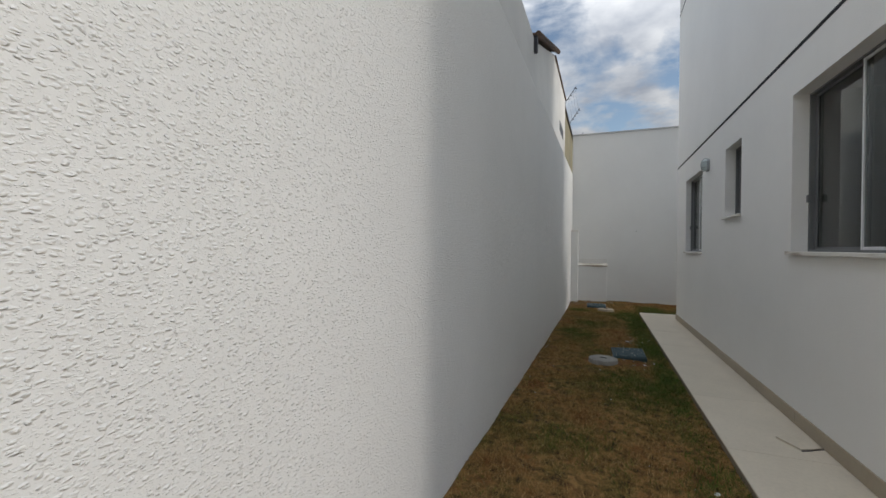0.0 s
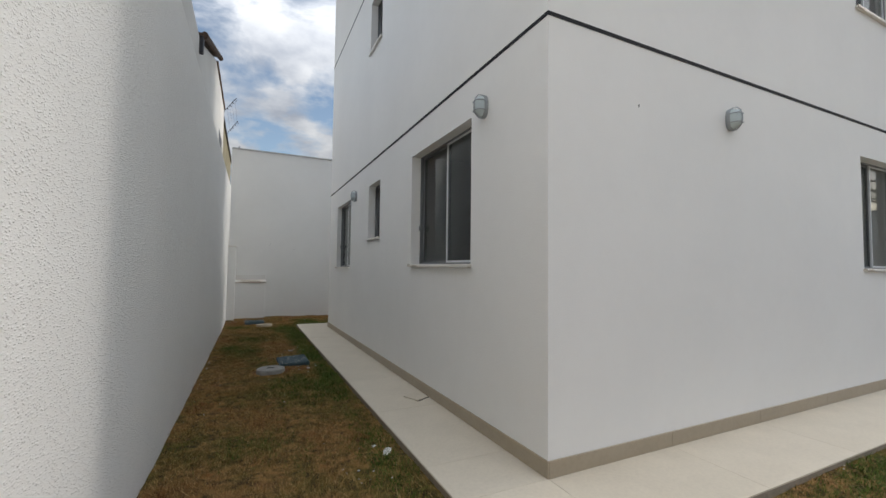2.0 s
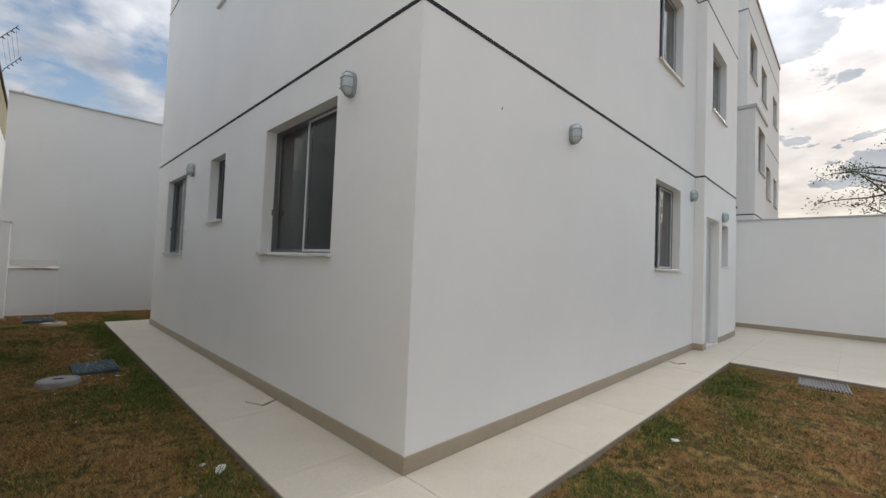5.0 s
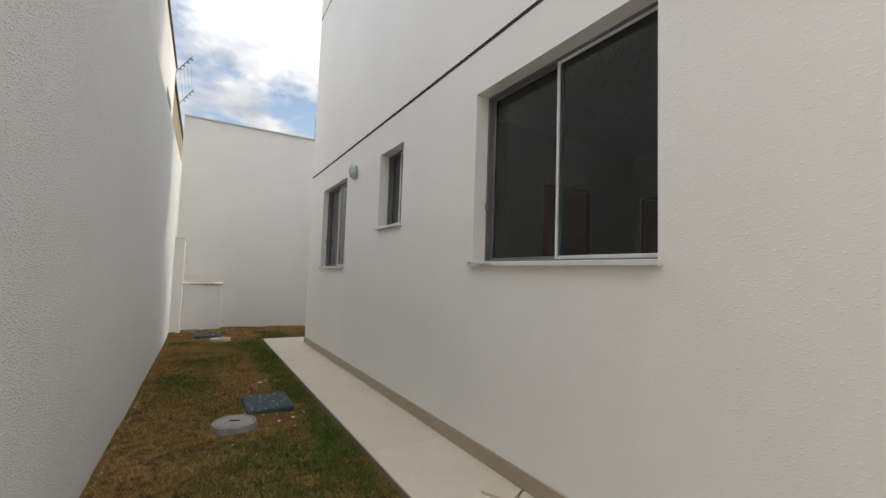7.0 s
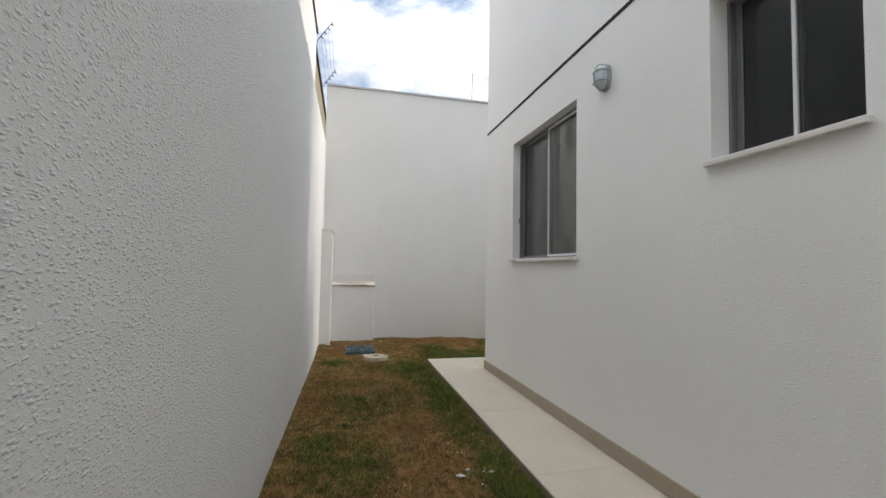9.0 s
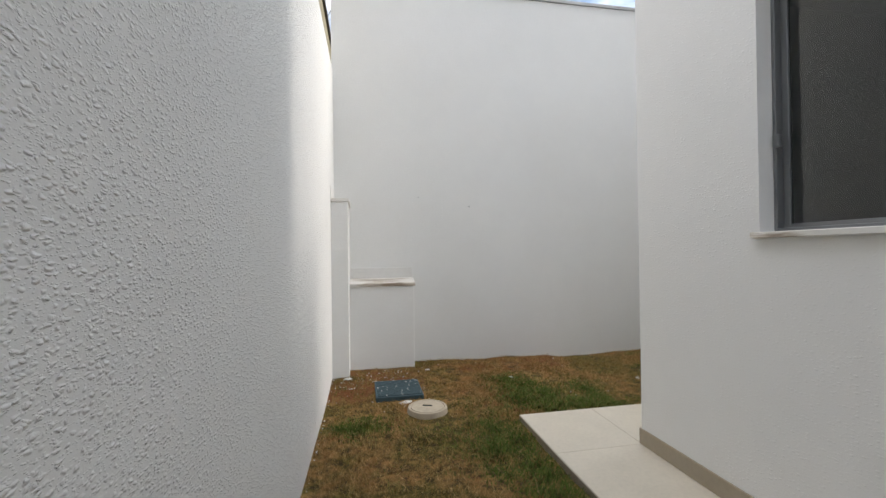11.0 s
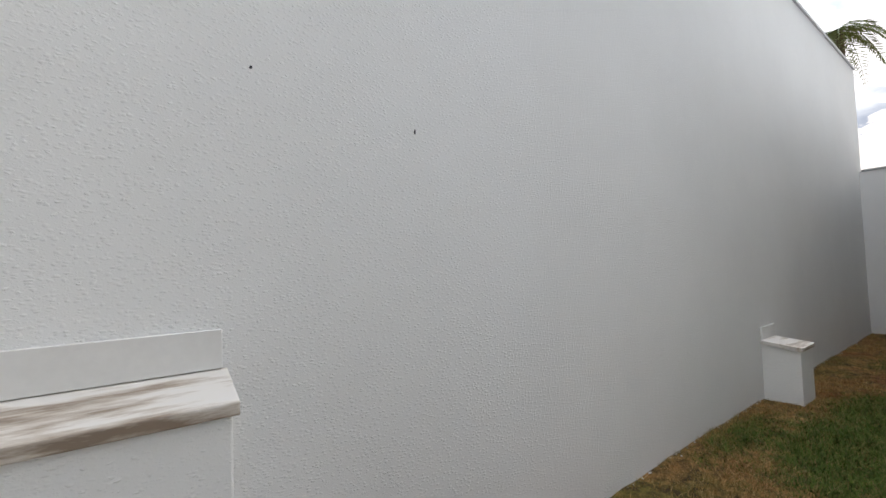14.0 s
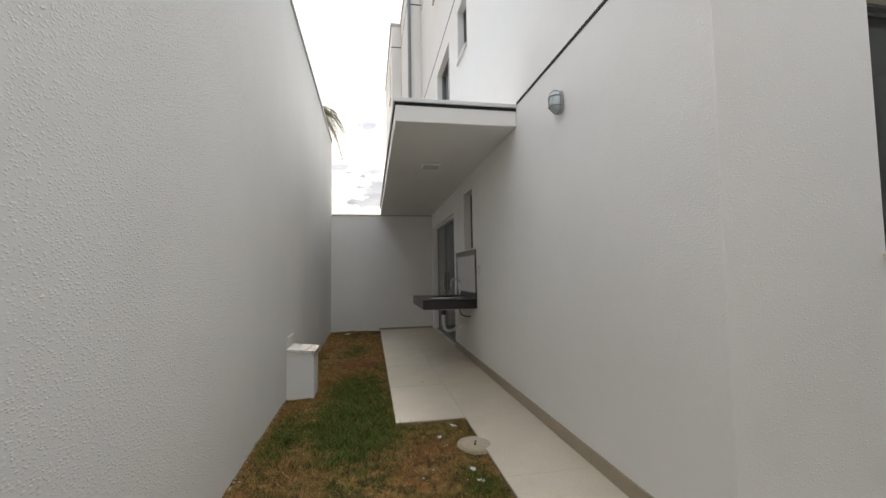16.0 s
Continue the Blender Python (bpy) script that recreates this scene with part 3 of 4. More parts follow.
COPING = simple("grey_coping", (0.50, 0.50, 0.50), 0.7, vary=0.15)
for k, d in enumerate(((-2.02, 7.78, 9.26, 9.48, 4.043, 4.075), (7.6, 7.79, 7.09, 9.255, 2.378, 2.405), (10.03, 10.23, -6.2, 0.13, 2.443, 2.475), (8.252, 10.23, 0.132, 0.33, 2.443, 2.475))):
    slab(f"coping_{k + 1}", *d, COPING, "thin grey coping strip on top of the wall", "coping")

slab("coping_5", 8.252, 8.62, -0.095, 0.13, 2.548, 2.585, BAND, "thin dark coping on the pier", "coping")

# ---- paved walk: slab under single tiles ----
PAVED = ((-0.575, 0.0, -0.58, 0.0), (-0.575, 0.0, 0.0, 7.08), (-0.575, 0.0, 7.08, 7.67), (0.0, 5.22, -0.58, 0.0), (5.22, 10.05, -6.0, 0.15), (0.0, 2.04, 7.08, 7.67), (2.04, 7.62, 7.08, 8.25))


def pavement():
    root = thing("pavement", pose(0, 0, 0), "beige porcelain tiled walk on a raised screed around the house", "pavement", kind="structure")
    for k, (x0, x1, y0, y1) in enumerate(PAVED):
        bm = bmesh.new()
        box(bm, x0, x1, y0, y1, -0.25, -0.0095)
        for v in bm.verts:
            v.co.z += fall(v.co.y)
        part("screed", bm, SLAB_EDGE, root)
        bm = bmesh.new()
        box(bm, x0 + 0.002, x1 - 0.002, y0 + 0.002, y1 - 0.002, -0.0093, -0.0022)
        for v in bm.verts:
            v.co.z += fall(v.co.y)
        part("grout_bed", bm, GROUT, root)
    return root


def tile_mesh(name, sx, sy, t, mat, cache={}):
    key = (name, round(sx, 3), round(sy, 3))
    if key not in cache:
        bm = bmesh.new()
        b = 0.0015
        rings(bm, [[(0, 0, -t), (sx, 0, -t), (sx, sy, -t), (0, sy, -t)], [(0, 0, -b), (sx, 0, -b), (sx, sy, -b), (0, sy, -b)], [(b, b, 0), (sx - b, b, 0), (sx - b, sy - b, 0), (b, sy - b, 0)]])
        cache[key] = mesh_of(name, bm, mat)
    return cache[key]


def lay_tiles(root, x0, x1, y0, y1, xs, ys):
    """Tiles between the cut lines xs and ys, clipped to the field."""
    g = 0.0022
    cx = [x0, *(v for v in xs if x0 + 0.02 < v < x1 - 0.02), x1]
    cy = [y0, *(v for v in ys if y0 + 0.02 < v < y1 - 0.02), y1]
    for a, b in zip(cx, cx[1:]):
        for c, d in zip(cy, cy[1:]):
            ob = new("tile", tile_mesh("tile", b - a - g, d - c - g, 0.009, TILE))
            ob.parent = root
            ob.location = (a + g / 2, c + g / 2, fall(c) + random.uniform(-0.0006, 0.0006))
            ob.rotation_euler.x = math.atan2(fall(d) - fall(c), d - c)


# ---- windows ----
def window(name, m, w, h, label, frame_mat=None, depth=0.10, latch=True, sill=True, panes=2):
    """A sliding window set back in its opening; local x along the wall, -y outwards, origin at the middle of the sill."""
    fm = frame_mat or ALU
    outer = ALU_GREY
    r = thing(name, m, label, "window", kind="structure")
    y0, y1, t = depth, depth + 0.055, 0.016
    fr = bmesh.new()
    box(fr, -w / 2, -w / 2 + t, y0, y1, 0, h, 0.002)
    box(fr, w / 2 - t, w / 2, y0, y1, 0, h, 0.002)
    box(fr, -w / 2 + t, w / 2 - t, y0, y1, h - t, h, 0.002)
    box(fr, -w / 2 + t, w / 2 - t, y0, y1, 0, t, 0.002)
    part("window_frame", fr, outer, r)
    iw = w - 2 * t
    for k in range(panes):
        a = -w / 2 + t + iw * k / panes
        b = a + iw / panes
        if panes == 2:
            a, b = (a, b + 0.011) if k == 0 else (a - 0.011, b)
        py = y0 + (0.032 if k == 0 else 0.008)
        s = 0.020 if panes == 2 else 0.016
        sash = bmesh.new()
        box(sash, a, a + s * (0.8 if k == 1 else 1.5), py, py + 0.018, t, h - t, 0.0015)
        box(sash, b - s * (0.8 if k == 0 else 1.3), b, py, py + 0.018, t, h - t, 0.0015)
        box(sash, a + s, b - s, py + 0.001, py + 0.017, t, t + 0.018, 0.0015)
        box(sash, a + s, b - s, py + 0.001, py + 0.017, h - t - 0.018, h - t, 0.0015)
        part("sash", sash, fm if k else ALU_GREY, r)
        g = box_part("pane", (a + s, b - s, py + 0.007, py + 0.011, t + 0.01, h - t - 0.01), GLASS, r, 0, "dark reflecting glass pane")
        g.visible_shadow = False
    if latch:
        box_part("latch", (-w / 2 + 0.012, -w / 2 + 0.042, y0 - 0.018, y0 + 0.004, h * 0.31, h * 0.31 + 0.055), ALU_GREY, r, 0.004, "small grey sash latch")
    if sill:
        bm = bmesh.new()
        box(bm, -w / 2 - 0.02, w / 2 + 0.02, -0.032, 0.0, -0.026, 0.0, 0.003)
        box(bm, -w / 2 + 0.001, w / 2 - 0.001, 0.0, y0, -0.022, 0.0)
        for e in bm.verts:
            e.co.z += 0.0012 * noise.noise((e.co.x * 9, e.co.y * 30, 1.0))
        part("window_sill", bm, MARBLE, r, "pale veined marble sill")
    return r


def west(h):
    return pose(0, (h[0] + h[1]) / 2, h[2] + 0.0225, 0, 0, -90), h[1] - h[0], h[3] - h[2] - 0.0225


def south(h, y=0.0):
    return pose((h[0] + h[1]) / 2, y, h[2] + 0.0225, 0, 0, 0), h[1] - h[0], h[3] - h[2] - 0.0225


def north(h):
    return pose((h[0] + h[1]) / 2, 7.08, h[2] + 0.0225, 0, 0, 180), h[1] - h[0], h[3] - h[2] - 0.0225


window("window_1", *west(W1), "large two-leaf sliding window with dark glass and marble sill")
window("window_2", *west(W2), "small high window with dark glass and marble sill", latch=False)
window("window_3", *west(W3), "two-leaf sliding window with dark glass near the rear corner", depth=0.075)
window("window_4", *west(U2), "small upper-floor window with marble sill", latch=False)
window("window_5", *south(F1), "two-leaf sliding window on the front wall")
window("window_6", *south(F2), "upper-floor sliding window reflecting the sky")
window("window_7", *south(F3, -0.13), "small window beside the entrance door", latch=False)
window("window_8", *south(F4, -0.13), "upper-floor window on the front bay")
window("window_9", *north(K1), "narrow kitchen window above the sink", ALU_GREY, latch=False, sill=False)
window("window_10", *north(B2), "small upper-floor rear window", latch=False)
window("window_11", *north(B3), "wide upper-floor rear window reflecting the sky")
window("window_12", *north(B4), "top-floor rear window")


def entrance_door():
    w, h = D1[1] - D1[0], D1[3]
    d = thing("door_1", pose(D1[0], -0.13, 0.0), "pale grey painted entrance door, closed, deep in its opening", "door", kind="structure")
    box_part("door_leaf", (0.035, w - 0.035, 0.13, 0.165, 0.005, h - 0.035), DOOR_PAINT, d, 0.003)
    for a, b in ((0.001, 0.035), (w - 0.035, w - 0.001)):
        box_part("door_jamb", (a, b, 0.11, 0.2, 0.001, h - 0.001), ALU, d, 0.002)
    box_part("door_head", (0.035, w - 0.035, 0.11, 0.2, h - 0.035, h - 0.001), ALU, d, 0.002)
    bm = bmesh.new()
    box(bm, 0.07, 0.105, 0.122, 0.13, 0.93, 1.1, 0.002)
    tube(bm, [(0.088, 0.13, 1.03), (0.088, 0.085, 1.03), (0.2, 0.085, 1.03)], 0.009)
    part("door_handle", bm, DARK_METAL, d, "dark lever handle with plate", True)
    box_part("threshold", (0.001, w - 0.001, -0.01, 0.2, 0.0015, 0.012), MARBLE, d, 0.002)


entrance_door()


# ---- skirting tiles ----
def skirting(name, start, along, out, length, step=1.045, tall=0.098):
    root = thing(name, pose(0, 0, 0), "taupe porcelain skirting tiles at the foot of the wall", "baseboard", kind="structure")
    a, o, s = Vector(along), Vector(out), Vector(start)
    u = 0.0
    while u < length - 0.02:
        n = min(step, length - u)
        p, q = s + a * (u + 0.001), s + a * (u + n - 0.001) + o * 0.011
        bm = bmesh.new()
        box(bm, min(p.x, q.x), max(p.x, q.x), min(p.y, q.y), max(p.y, q.y), 0.001, tall + random.uniform(-0.001, 0.001), 0.0015)
        for v in bm.verts:
            v.co.z += fall(v.co.y)
        part("skirting_tile", bm, SKIRT, root)
        u += n


skirting("baseboard_1", (0, -0.011, 0), (0, 1, 0), (-1, 0, 0), 7.102)
skirting("baseboard_2", (0, 0, 0), (1, 0, 0), (0, -1, 0), 5.79)
skirting("baseboard_3", (5.8, -0.141, 0), (0, 1, 0), (-1, 0, 0), 0.129)
skirting("baseboard_4", (5.8, -0.13, 0), (1, 0, 0), (0, -1, 0), 0.18)
skirting("baseboard_5", (6.84, -0.13, 0), (1, 0, 0), (0, -1, 0), 1.41)
skirting("baseboard_6", (0, 7.08, 0), (1, 0, 0), (0, 1, 0), 5.21)
skirting("baseboard_7", (10.05, -6.0, 0), (0, 1, 0), (-1, 0, 0), 6.14)
skirting("baseboard_8", (7.62, 7.1, 0), (0, 1, 0), (-1, 0, 0), 1.17, tall=0.04)

# ---- terrace canopy ----
def canopy():
    r = thing("canopy", pose(2.22, 7.08, 2.485, 0, 0.9, 0), "flat white concrete canopy over the terrace with a dark edge line", "canopy", kind="structure")
    box_part("canopy_slab", (0, 5.395, 0.002, 1.14, 0, 0.17), WHITE_HOUSE, r, 0.004)
    box_part("edge_cap", (-0.018, 5.395, 0.002, 1.158, 0.178, 0.215), WHITE_CEIL, r, 0.004)
    box_part("edge_band", (-0.006, 5.395, 0.002, 1.146, 0.1702, 0.1778), BAND, r)
    box_part("edge_line", (-0.004, 0.0, 0.002, 1.144, 0.148, 0.17), BAND, r)
    box_part("edge_line", (0.0, 5.395, 1.14, 1.144, 0.148, 0.17), BAND, r)
    lamp = thing("ceiling_light", pose(3.6, 7.7, 2.463, 0, 0.9, 0), "small flat white ceiling light under the canopy", "ceiling light")
    box_part("housing", (-0.11, 0.11, -0.11, 0.11, -0.022, 0.0), ALU, lamp, 0.006)
    box_part("diffuser", (-0.095, 0.095, -0.095, 0.095, -0.028, -0.022), WALL_TILE, lamp, 0.002)


canopy()


# ---- bulkhead wall lamps ----
def wall_lamp(m):
    """Oval bulkhead lamp; local -y points away from the wall."""
    r = thing("wall_lamp", m, "oval bulkhead wall lamp with ribbed frosted glass and a metal guard", "wall lamp", "bulkhead lamps on the house walls")

    def oval(y, k, n=24):
        return [(0.052 * k * abs(math.cos(2 * math.pi * i / n)) ** 0.8 * math.copysign(1, math.cos(2 * math.pi * i / n)), y, 0.085 * k * abs(math.sin(2 * math.pi * i / n)) ** 0.8 * math.copysign(1, math.sin(2 * math.pi * i / n))) for i in range(n)]

    bm = bmesh.new()
    rings(bm, [oval(0, 1.0), oval(-0.022, 1.02), oval(-0.030, 0.95)])
    part("base", bm, LAMP_BODY, r, "grey cast base", True)
    bm = bmesh.new()
    rings(bm, [oval(-0.028, 0.90), oval(-0.05, 0.88), oval(-0.07, 0.76), oval(-0.083, 0.55), oval(-0.088, 0.2)])
    part("glass", bm, LAMP_GLASS, r, "ribbed frosted glass dome", True)
    bm = bmesh.new()
    tube(bm, [(0, -0.02, 0.09), (0, -0.055, 0.086), (0, -0.082, 0.06), (0, -0.094, 0), (0, -0.082, -0.06), (0, -0.055, -0.086), (0, -0.02, -0.09)], 0.0038)
    part("guard_bar", bm, LAMP_BODY, r, "", True)
    for z, k in ((0.035, 0.93), (-0.035, 0.93)):
        bm = bmesh.new()
        tube(bm, [(-0.054 * k, -0.02, z), (-0.052 * k, -0.055, z), (-0.035, -0.082, z), (0, -0.09, z), (0.035, -0.082, z), (0.052 * k, -0.055, z), (0.054 * k, -0.02, z)], 0.0035)
        part("guard_rib", bm, LAMP_BODY, r, "", True)
    return r


lamp = wall_lamp(pose(0, 0.715, 2.382, 0, 0, -90))
for m in (pose(0, 4.75, 2.335, 0, 0, -90), pose(1.78, 0, 2.35), pose(5.58, 0, 2.365), pose(7.08, -0.13, 2.19), pose(1.32, 7.08, 2.34, 0, 0, 180)):
    copy_thing(lamp, m)


# ---- piers with marble tops at the rear wall ----
def pier(m, sx, sy, h, label, back=True, side=False, rise=0.0):
    """A plastered pier, origin at its wall corner; x along the wall, -y away from it."""
    r = thing("pier", m, label, "pier", "plastered piers with marble tops")
    bm = bmesh.new()
    def slope(bm, only_above):
        for v in bm.verts:
            if v.co.z > only_above:
                v.co.z += rise * (v.co.y + sy) / sy

    box(bm, 0, sx, -sy, -0.001, -0.3, h, 0.006, 2)
    slope(bm, h - 0.02)
    part("shaft", bm, WHITE_FINE, r)
    bm = bmesh.new()
    box(bm, 0.0 if side or sx > 0.5 else -0.018, sx + 0.014, -sy - 0.016, -0.001, h + 0.0005, h + 0.034, 0.005, 2)
    slope(bm, 0)
    part("marble_top", bm, MARBLE, r, "chipped pale marble slab")
    if back:
        bm = bmesh.new()
        box(bm, 0.002, sx, -0.014, -0.001, h + 0.0345 + rise, h + 0.142 + rise, 0.002)
        part("upstand", bm, PALE_STONE, r, "thin pale marble upstand")
    if side:
        bm = bmesh.new()
        box(bm, 0.001, 0.016, -sy, -0.018, h + 0.0345, h + 0.16, 0.002)
        part("side_upstand", bm, PALE_STONE, r)
    return r


pier(pose(LEFT, 9.28, 0), 0.172, 0.41, 1.608, "tall narrow white corner pier with a marble top", back=False, side=True, rise=-0.022)
pier(pose(-1.848, 9.28, 0), 0.662, 0.19, 0.761, "low wide white pier with a chipped brown-veined marble top", rise=0.042)
pier(pose(2.95, 9.28, 0), 0.33, 0.265, 0.318, "short white pier with a pale marble top beside the grass", rise=0.03)


# ---- covers in the lawn ----
def round_cover(x, y, r, top, mat, label, lip=0.085):
    t = thing("round_cover", pose(x, y, top), label, "inspection cover", "round concrete covers in the lawn")
    bm = bmesh.new()
    lathe(bm, [(r * 1.06, -lip - 0.12), (r * 1.06, -lip), (r * 1.01, -0.012), (r * 0.985, 0.0), (r * 0.88, 0.0), (r * 0.865, -0.006), (r * 0.85, -0.006)], 40)
    part("collar", bm, mat, t, "", True)
    bm = bmesh.new()
    lathe(bm, [(r * 0.845, -0.02), (r * 0.845, -0.003), (r * 0.83, 0.001), (r * 0.1, 0.002)], 40)
    part("lid", bm, mat, t, "", True)
    bm = bmesh.new()
    tube(bm, [(-r * 0.22, r * 0.1, 0.001), (-r * 0.2, r * 0.1, 0.006), (r * 0.2, -r * 0.05, 0.006), (r * 0.22, -r * 0.05, 0.001)], 0.005, 6)
    part("lifting_handle", bm, DARK_METAL, t)
    return t


round_cover(-1.285, 3.465, 0.155, -0.045, GREY_CONCRETE, "round pale concrete inspection cover standing proud of the dry grass")
round_cover(-1.21, 8.02, 0.155, -0.115, CONCRETE, "round cream concrete inspection cover in the grass")
round_cover(1.52, 7.715, 0.134, -0.101, CONCRETE, "round grey concrete cover at the edge of the tiled walk", 0.03)


def square_lid(x0, x1, y0, y1, z, tilt):
    cx, cy = (x0 + x1) / 2, (y0 + y1) / 2
    t = thing("drain_box", pose(cx, cy, z, tilt[0], tilt[1], tilt[2]), "square slate-blue ribbed plastic drain box cover with plaster splashes", "drain cover", "blue drain covers in the lawn")
    hx, hy = (x1 - x0) / 2, (y1 - y0) / 2
    box_part("frame", (-hx, hx, -hy, hy, -0.05, -0.006), BLUE_LID, t, 0.004)
    n = 19
    for k in range(n):
        a = -hy + 0.012 + (2 * hy - 0.024) * k / n
        box_part("rib", (-hx + 0.012, hx - 0.012, a, a + (2 * hy - 0.024) / n * 0.62, -0.006, 0.002), BLUE_LID, t)
    for k in range(34):
        px, py, s = random.uniform(-hx, hx) * 0.92, random.uniform(-hy, hy) * 0.92, random.uniform(0.002, 0.008)
        bm = bmesh.new()
        rings(bm, [[(px + s * random.uniform(0.5, 1.2) * math.cos(a), py + s * random.uniform(0.5, 1.2) * math.sin(a), z2) for a in (0, 1.2, 2.4, 3.6, 5.0)] for z2 in (-0.001, 0.004)])
        part("plaster_splash", bm, PAPER, t)


square_lid(*LIDS[0], -0.052, (1.5, -2.0, 2.0))
square_lid(*LIDS[1], -0.098, (1.5, 0.5, 1.0))


# ---- sink on the terrace ----
def sink():
    r = thing("outdoor_sink", pose(3.8, 7.08, 0.0), "wall-hung dark granite sink counter with a tiled splashback", "sink")
    x1, y1, z0, z1 = 1.2, 0.71, 0.645, 0.765
    for d in ((0.0, x1, y1 - 0.02, y1, z0, z1 - 0.0205), (0.0, 0.02, 0.001, y1 - 0.02, z0, z1 - 0.0205), (x1 - 0.02, x1, 0.001, y1 - 0.02, z0, z1 - 0.0205)):
        box_part("apron", d, GRANITE, r, 0.002)
    for d in ((0, 0.3, 0.001, y1), (0.86, x1, 0.001, y1), (0.3, 0.86, 0.001, 0.16), (0.3, 0.86, 0.54, y1)):
        box_part("counter", (*d, z1 - 0.02, z1), GRANITE, r, 0.0015)
    bm = bmesh.new()
    rings(bm, [[(0.3, 0.16, z1 - 0.02), (0.86, 0.16, z1 - 0.02), (0.86, 0.54, z1 - 0.02), (0.3, 0.54, z1 - 0.02)], [(0.33, 0.19, z1 - 0.16), (0.83, 0.19, z1 - 0.16), (0.83, 0.51, z1 - 0.16), (0.33, 0.51, z1 - 0.16)]], close_top=True, close_bottom=False)
    part("basin", bm, CHROME, r, "steel basin")
    box_part("splash_upstand", (0.0, x1, 0.001, 0.02, z1 + 0.0005, z1 + 0.08), GRANITE, r, 0.0015)
    box_part("splash_tile", (0.045, x1 - 0.045, 0.001, 0.010, z1 + 0.0805, 1.345), WALL_TILE, r, 0.001, "plain white wall tile")
    for d in ((0.0, x1, 1.3455, 1.42), (0.0, 0.044, z1 + 0.0805, 1.345), (x1 - 0.044, x1, z1 + 0.0805, 1.345)):
        box_part("splash_border", (d[0], d[1], 0.001, 0.016, d[2], d[3]), BROWN_GRANITE, r, 0.001, "brown granite border strip")
    f = bmesh.new()
    tube(f, [(0.58, 0.09, z1), (0.58, 0.09, z1 + 0.2), *((0.58, 0.16 - 0.07 * math.cos(a), z1 + 0.2 + 0.07 * math.sin(a)) for a in (0.5, 1.0, 1.6, 2.1, 2.6, 3.1)), (0.58, 0.23, z1 + 0.15)], 0.010)
    part("faucet", f, CHROME, r, "tall chrome gooseneck faucet", True)
    f = bmesh.new()
    tube(f, [(0.63, 0.09, z1), (0.63, 0.09, z1 + 0.06), (0.68, 0.09, z1 + 0.08)], 0.007)
    part("faucet_lever", f, CHROME, r, "", True)
    f = bmesh.new()
    lathe(f, [(0.035, 0.52), (0.035, 0.6), (0.05, 0.605), (0.05, 0.61)], 16)
    for v in f.verts:
        v.co.x += 0.58
        v.co.y += 0.35
    part("drain_cup", f, DARK_METAL, r, "black drain cup", True)
    f = bmesh.new()
    path = [(0.58, 0.35, 0.52), (0.58, 0.35, 0.41), (0.585, 0.33, 0.32), (0.59, 0.28, 0.285), (0.59, 0.2, 0.30), (0.58, 0.1, 0.37), (0.57, 0.003, 0.39)]
    fine = []
    for a, b in zip(path, path[1:]):
        fine += [tuple(Vector(a).lerp(Vector(b), k / 5)) for k in range(5)]
    tube(f, fine + [path[-1]], 0.021, 12)
    part("waste_hose", f, PVC, r, "white corrugated waste hose", True)
    f = bmesh.new()
    tube(f, [(0.4, 0.12, 0.74), (0.4, 0.15, 0.62), (0.38, 0.14, 0.54), (0.35, 0.08, 0.51), (0.34, 0.003, 0.51)], 0.008)
    part("supply_hose", f, DARK_METAL, r, "thin dark supply hose", True)
    o = thing("socket_plate", pose(3.66, 7.08, 1.14), "white plastic wall socket plate", "socket")
    box_part("plate", (-0.038, 0.038, 0.001, 0.01, -0.06, 0.06), WALL_TILE, o, 0.003)
    box_part("insert", (-0.02, 0.02, 0.0101, 0.013, -0.035, 0.035), ALU, o, 0.001)


sink()


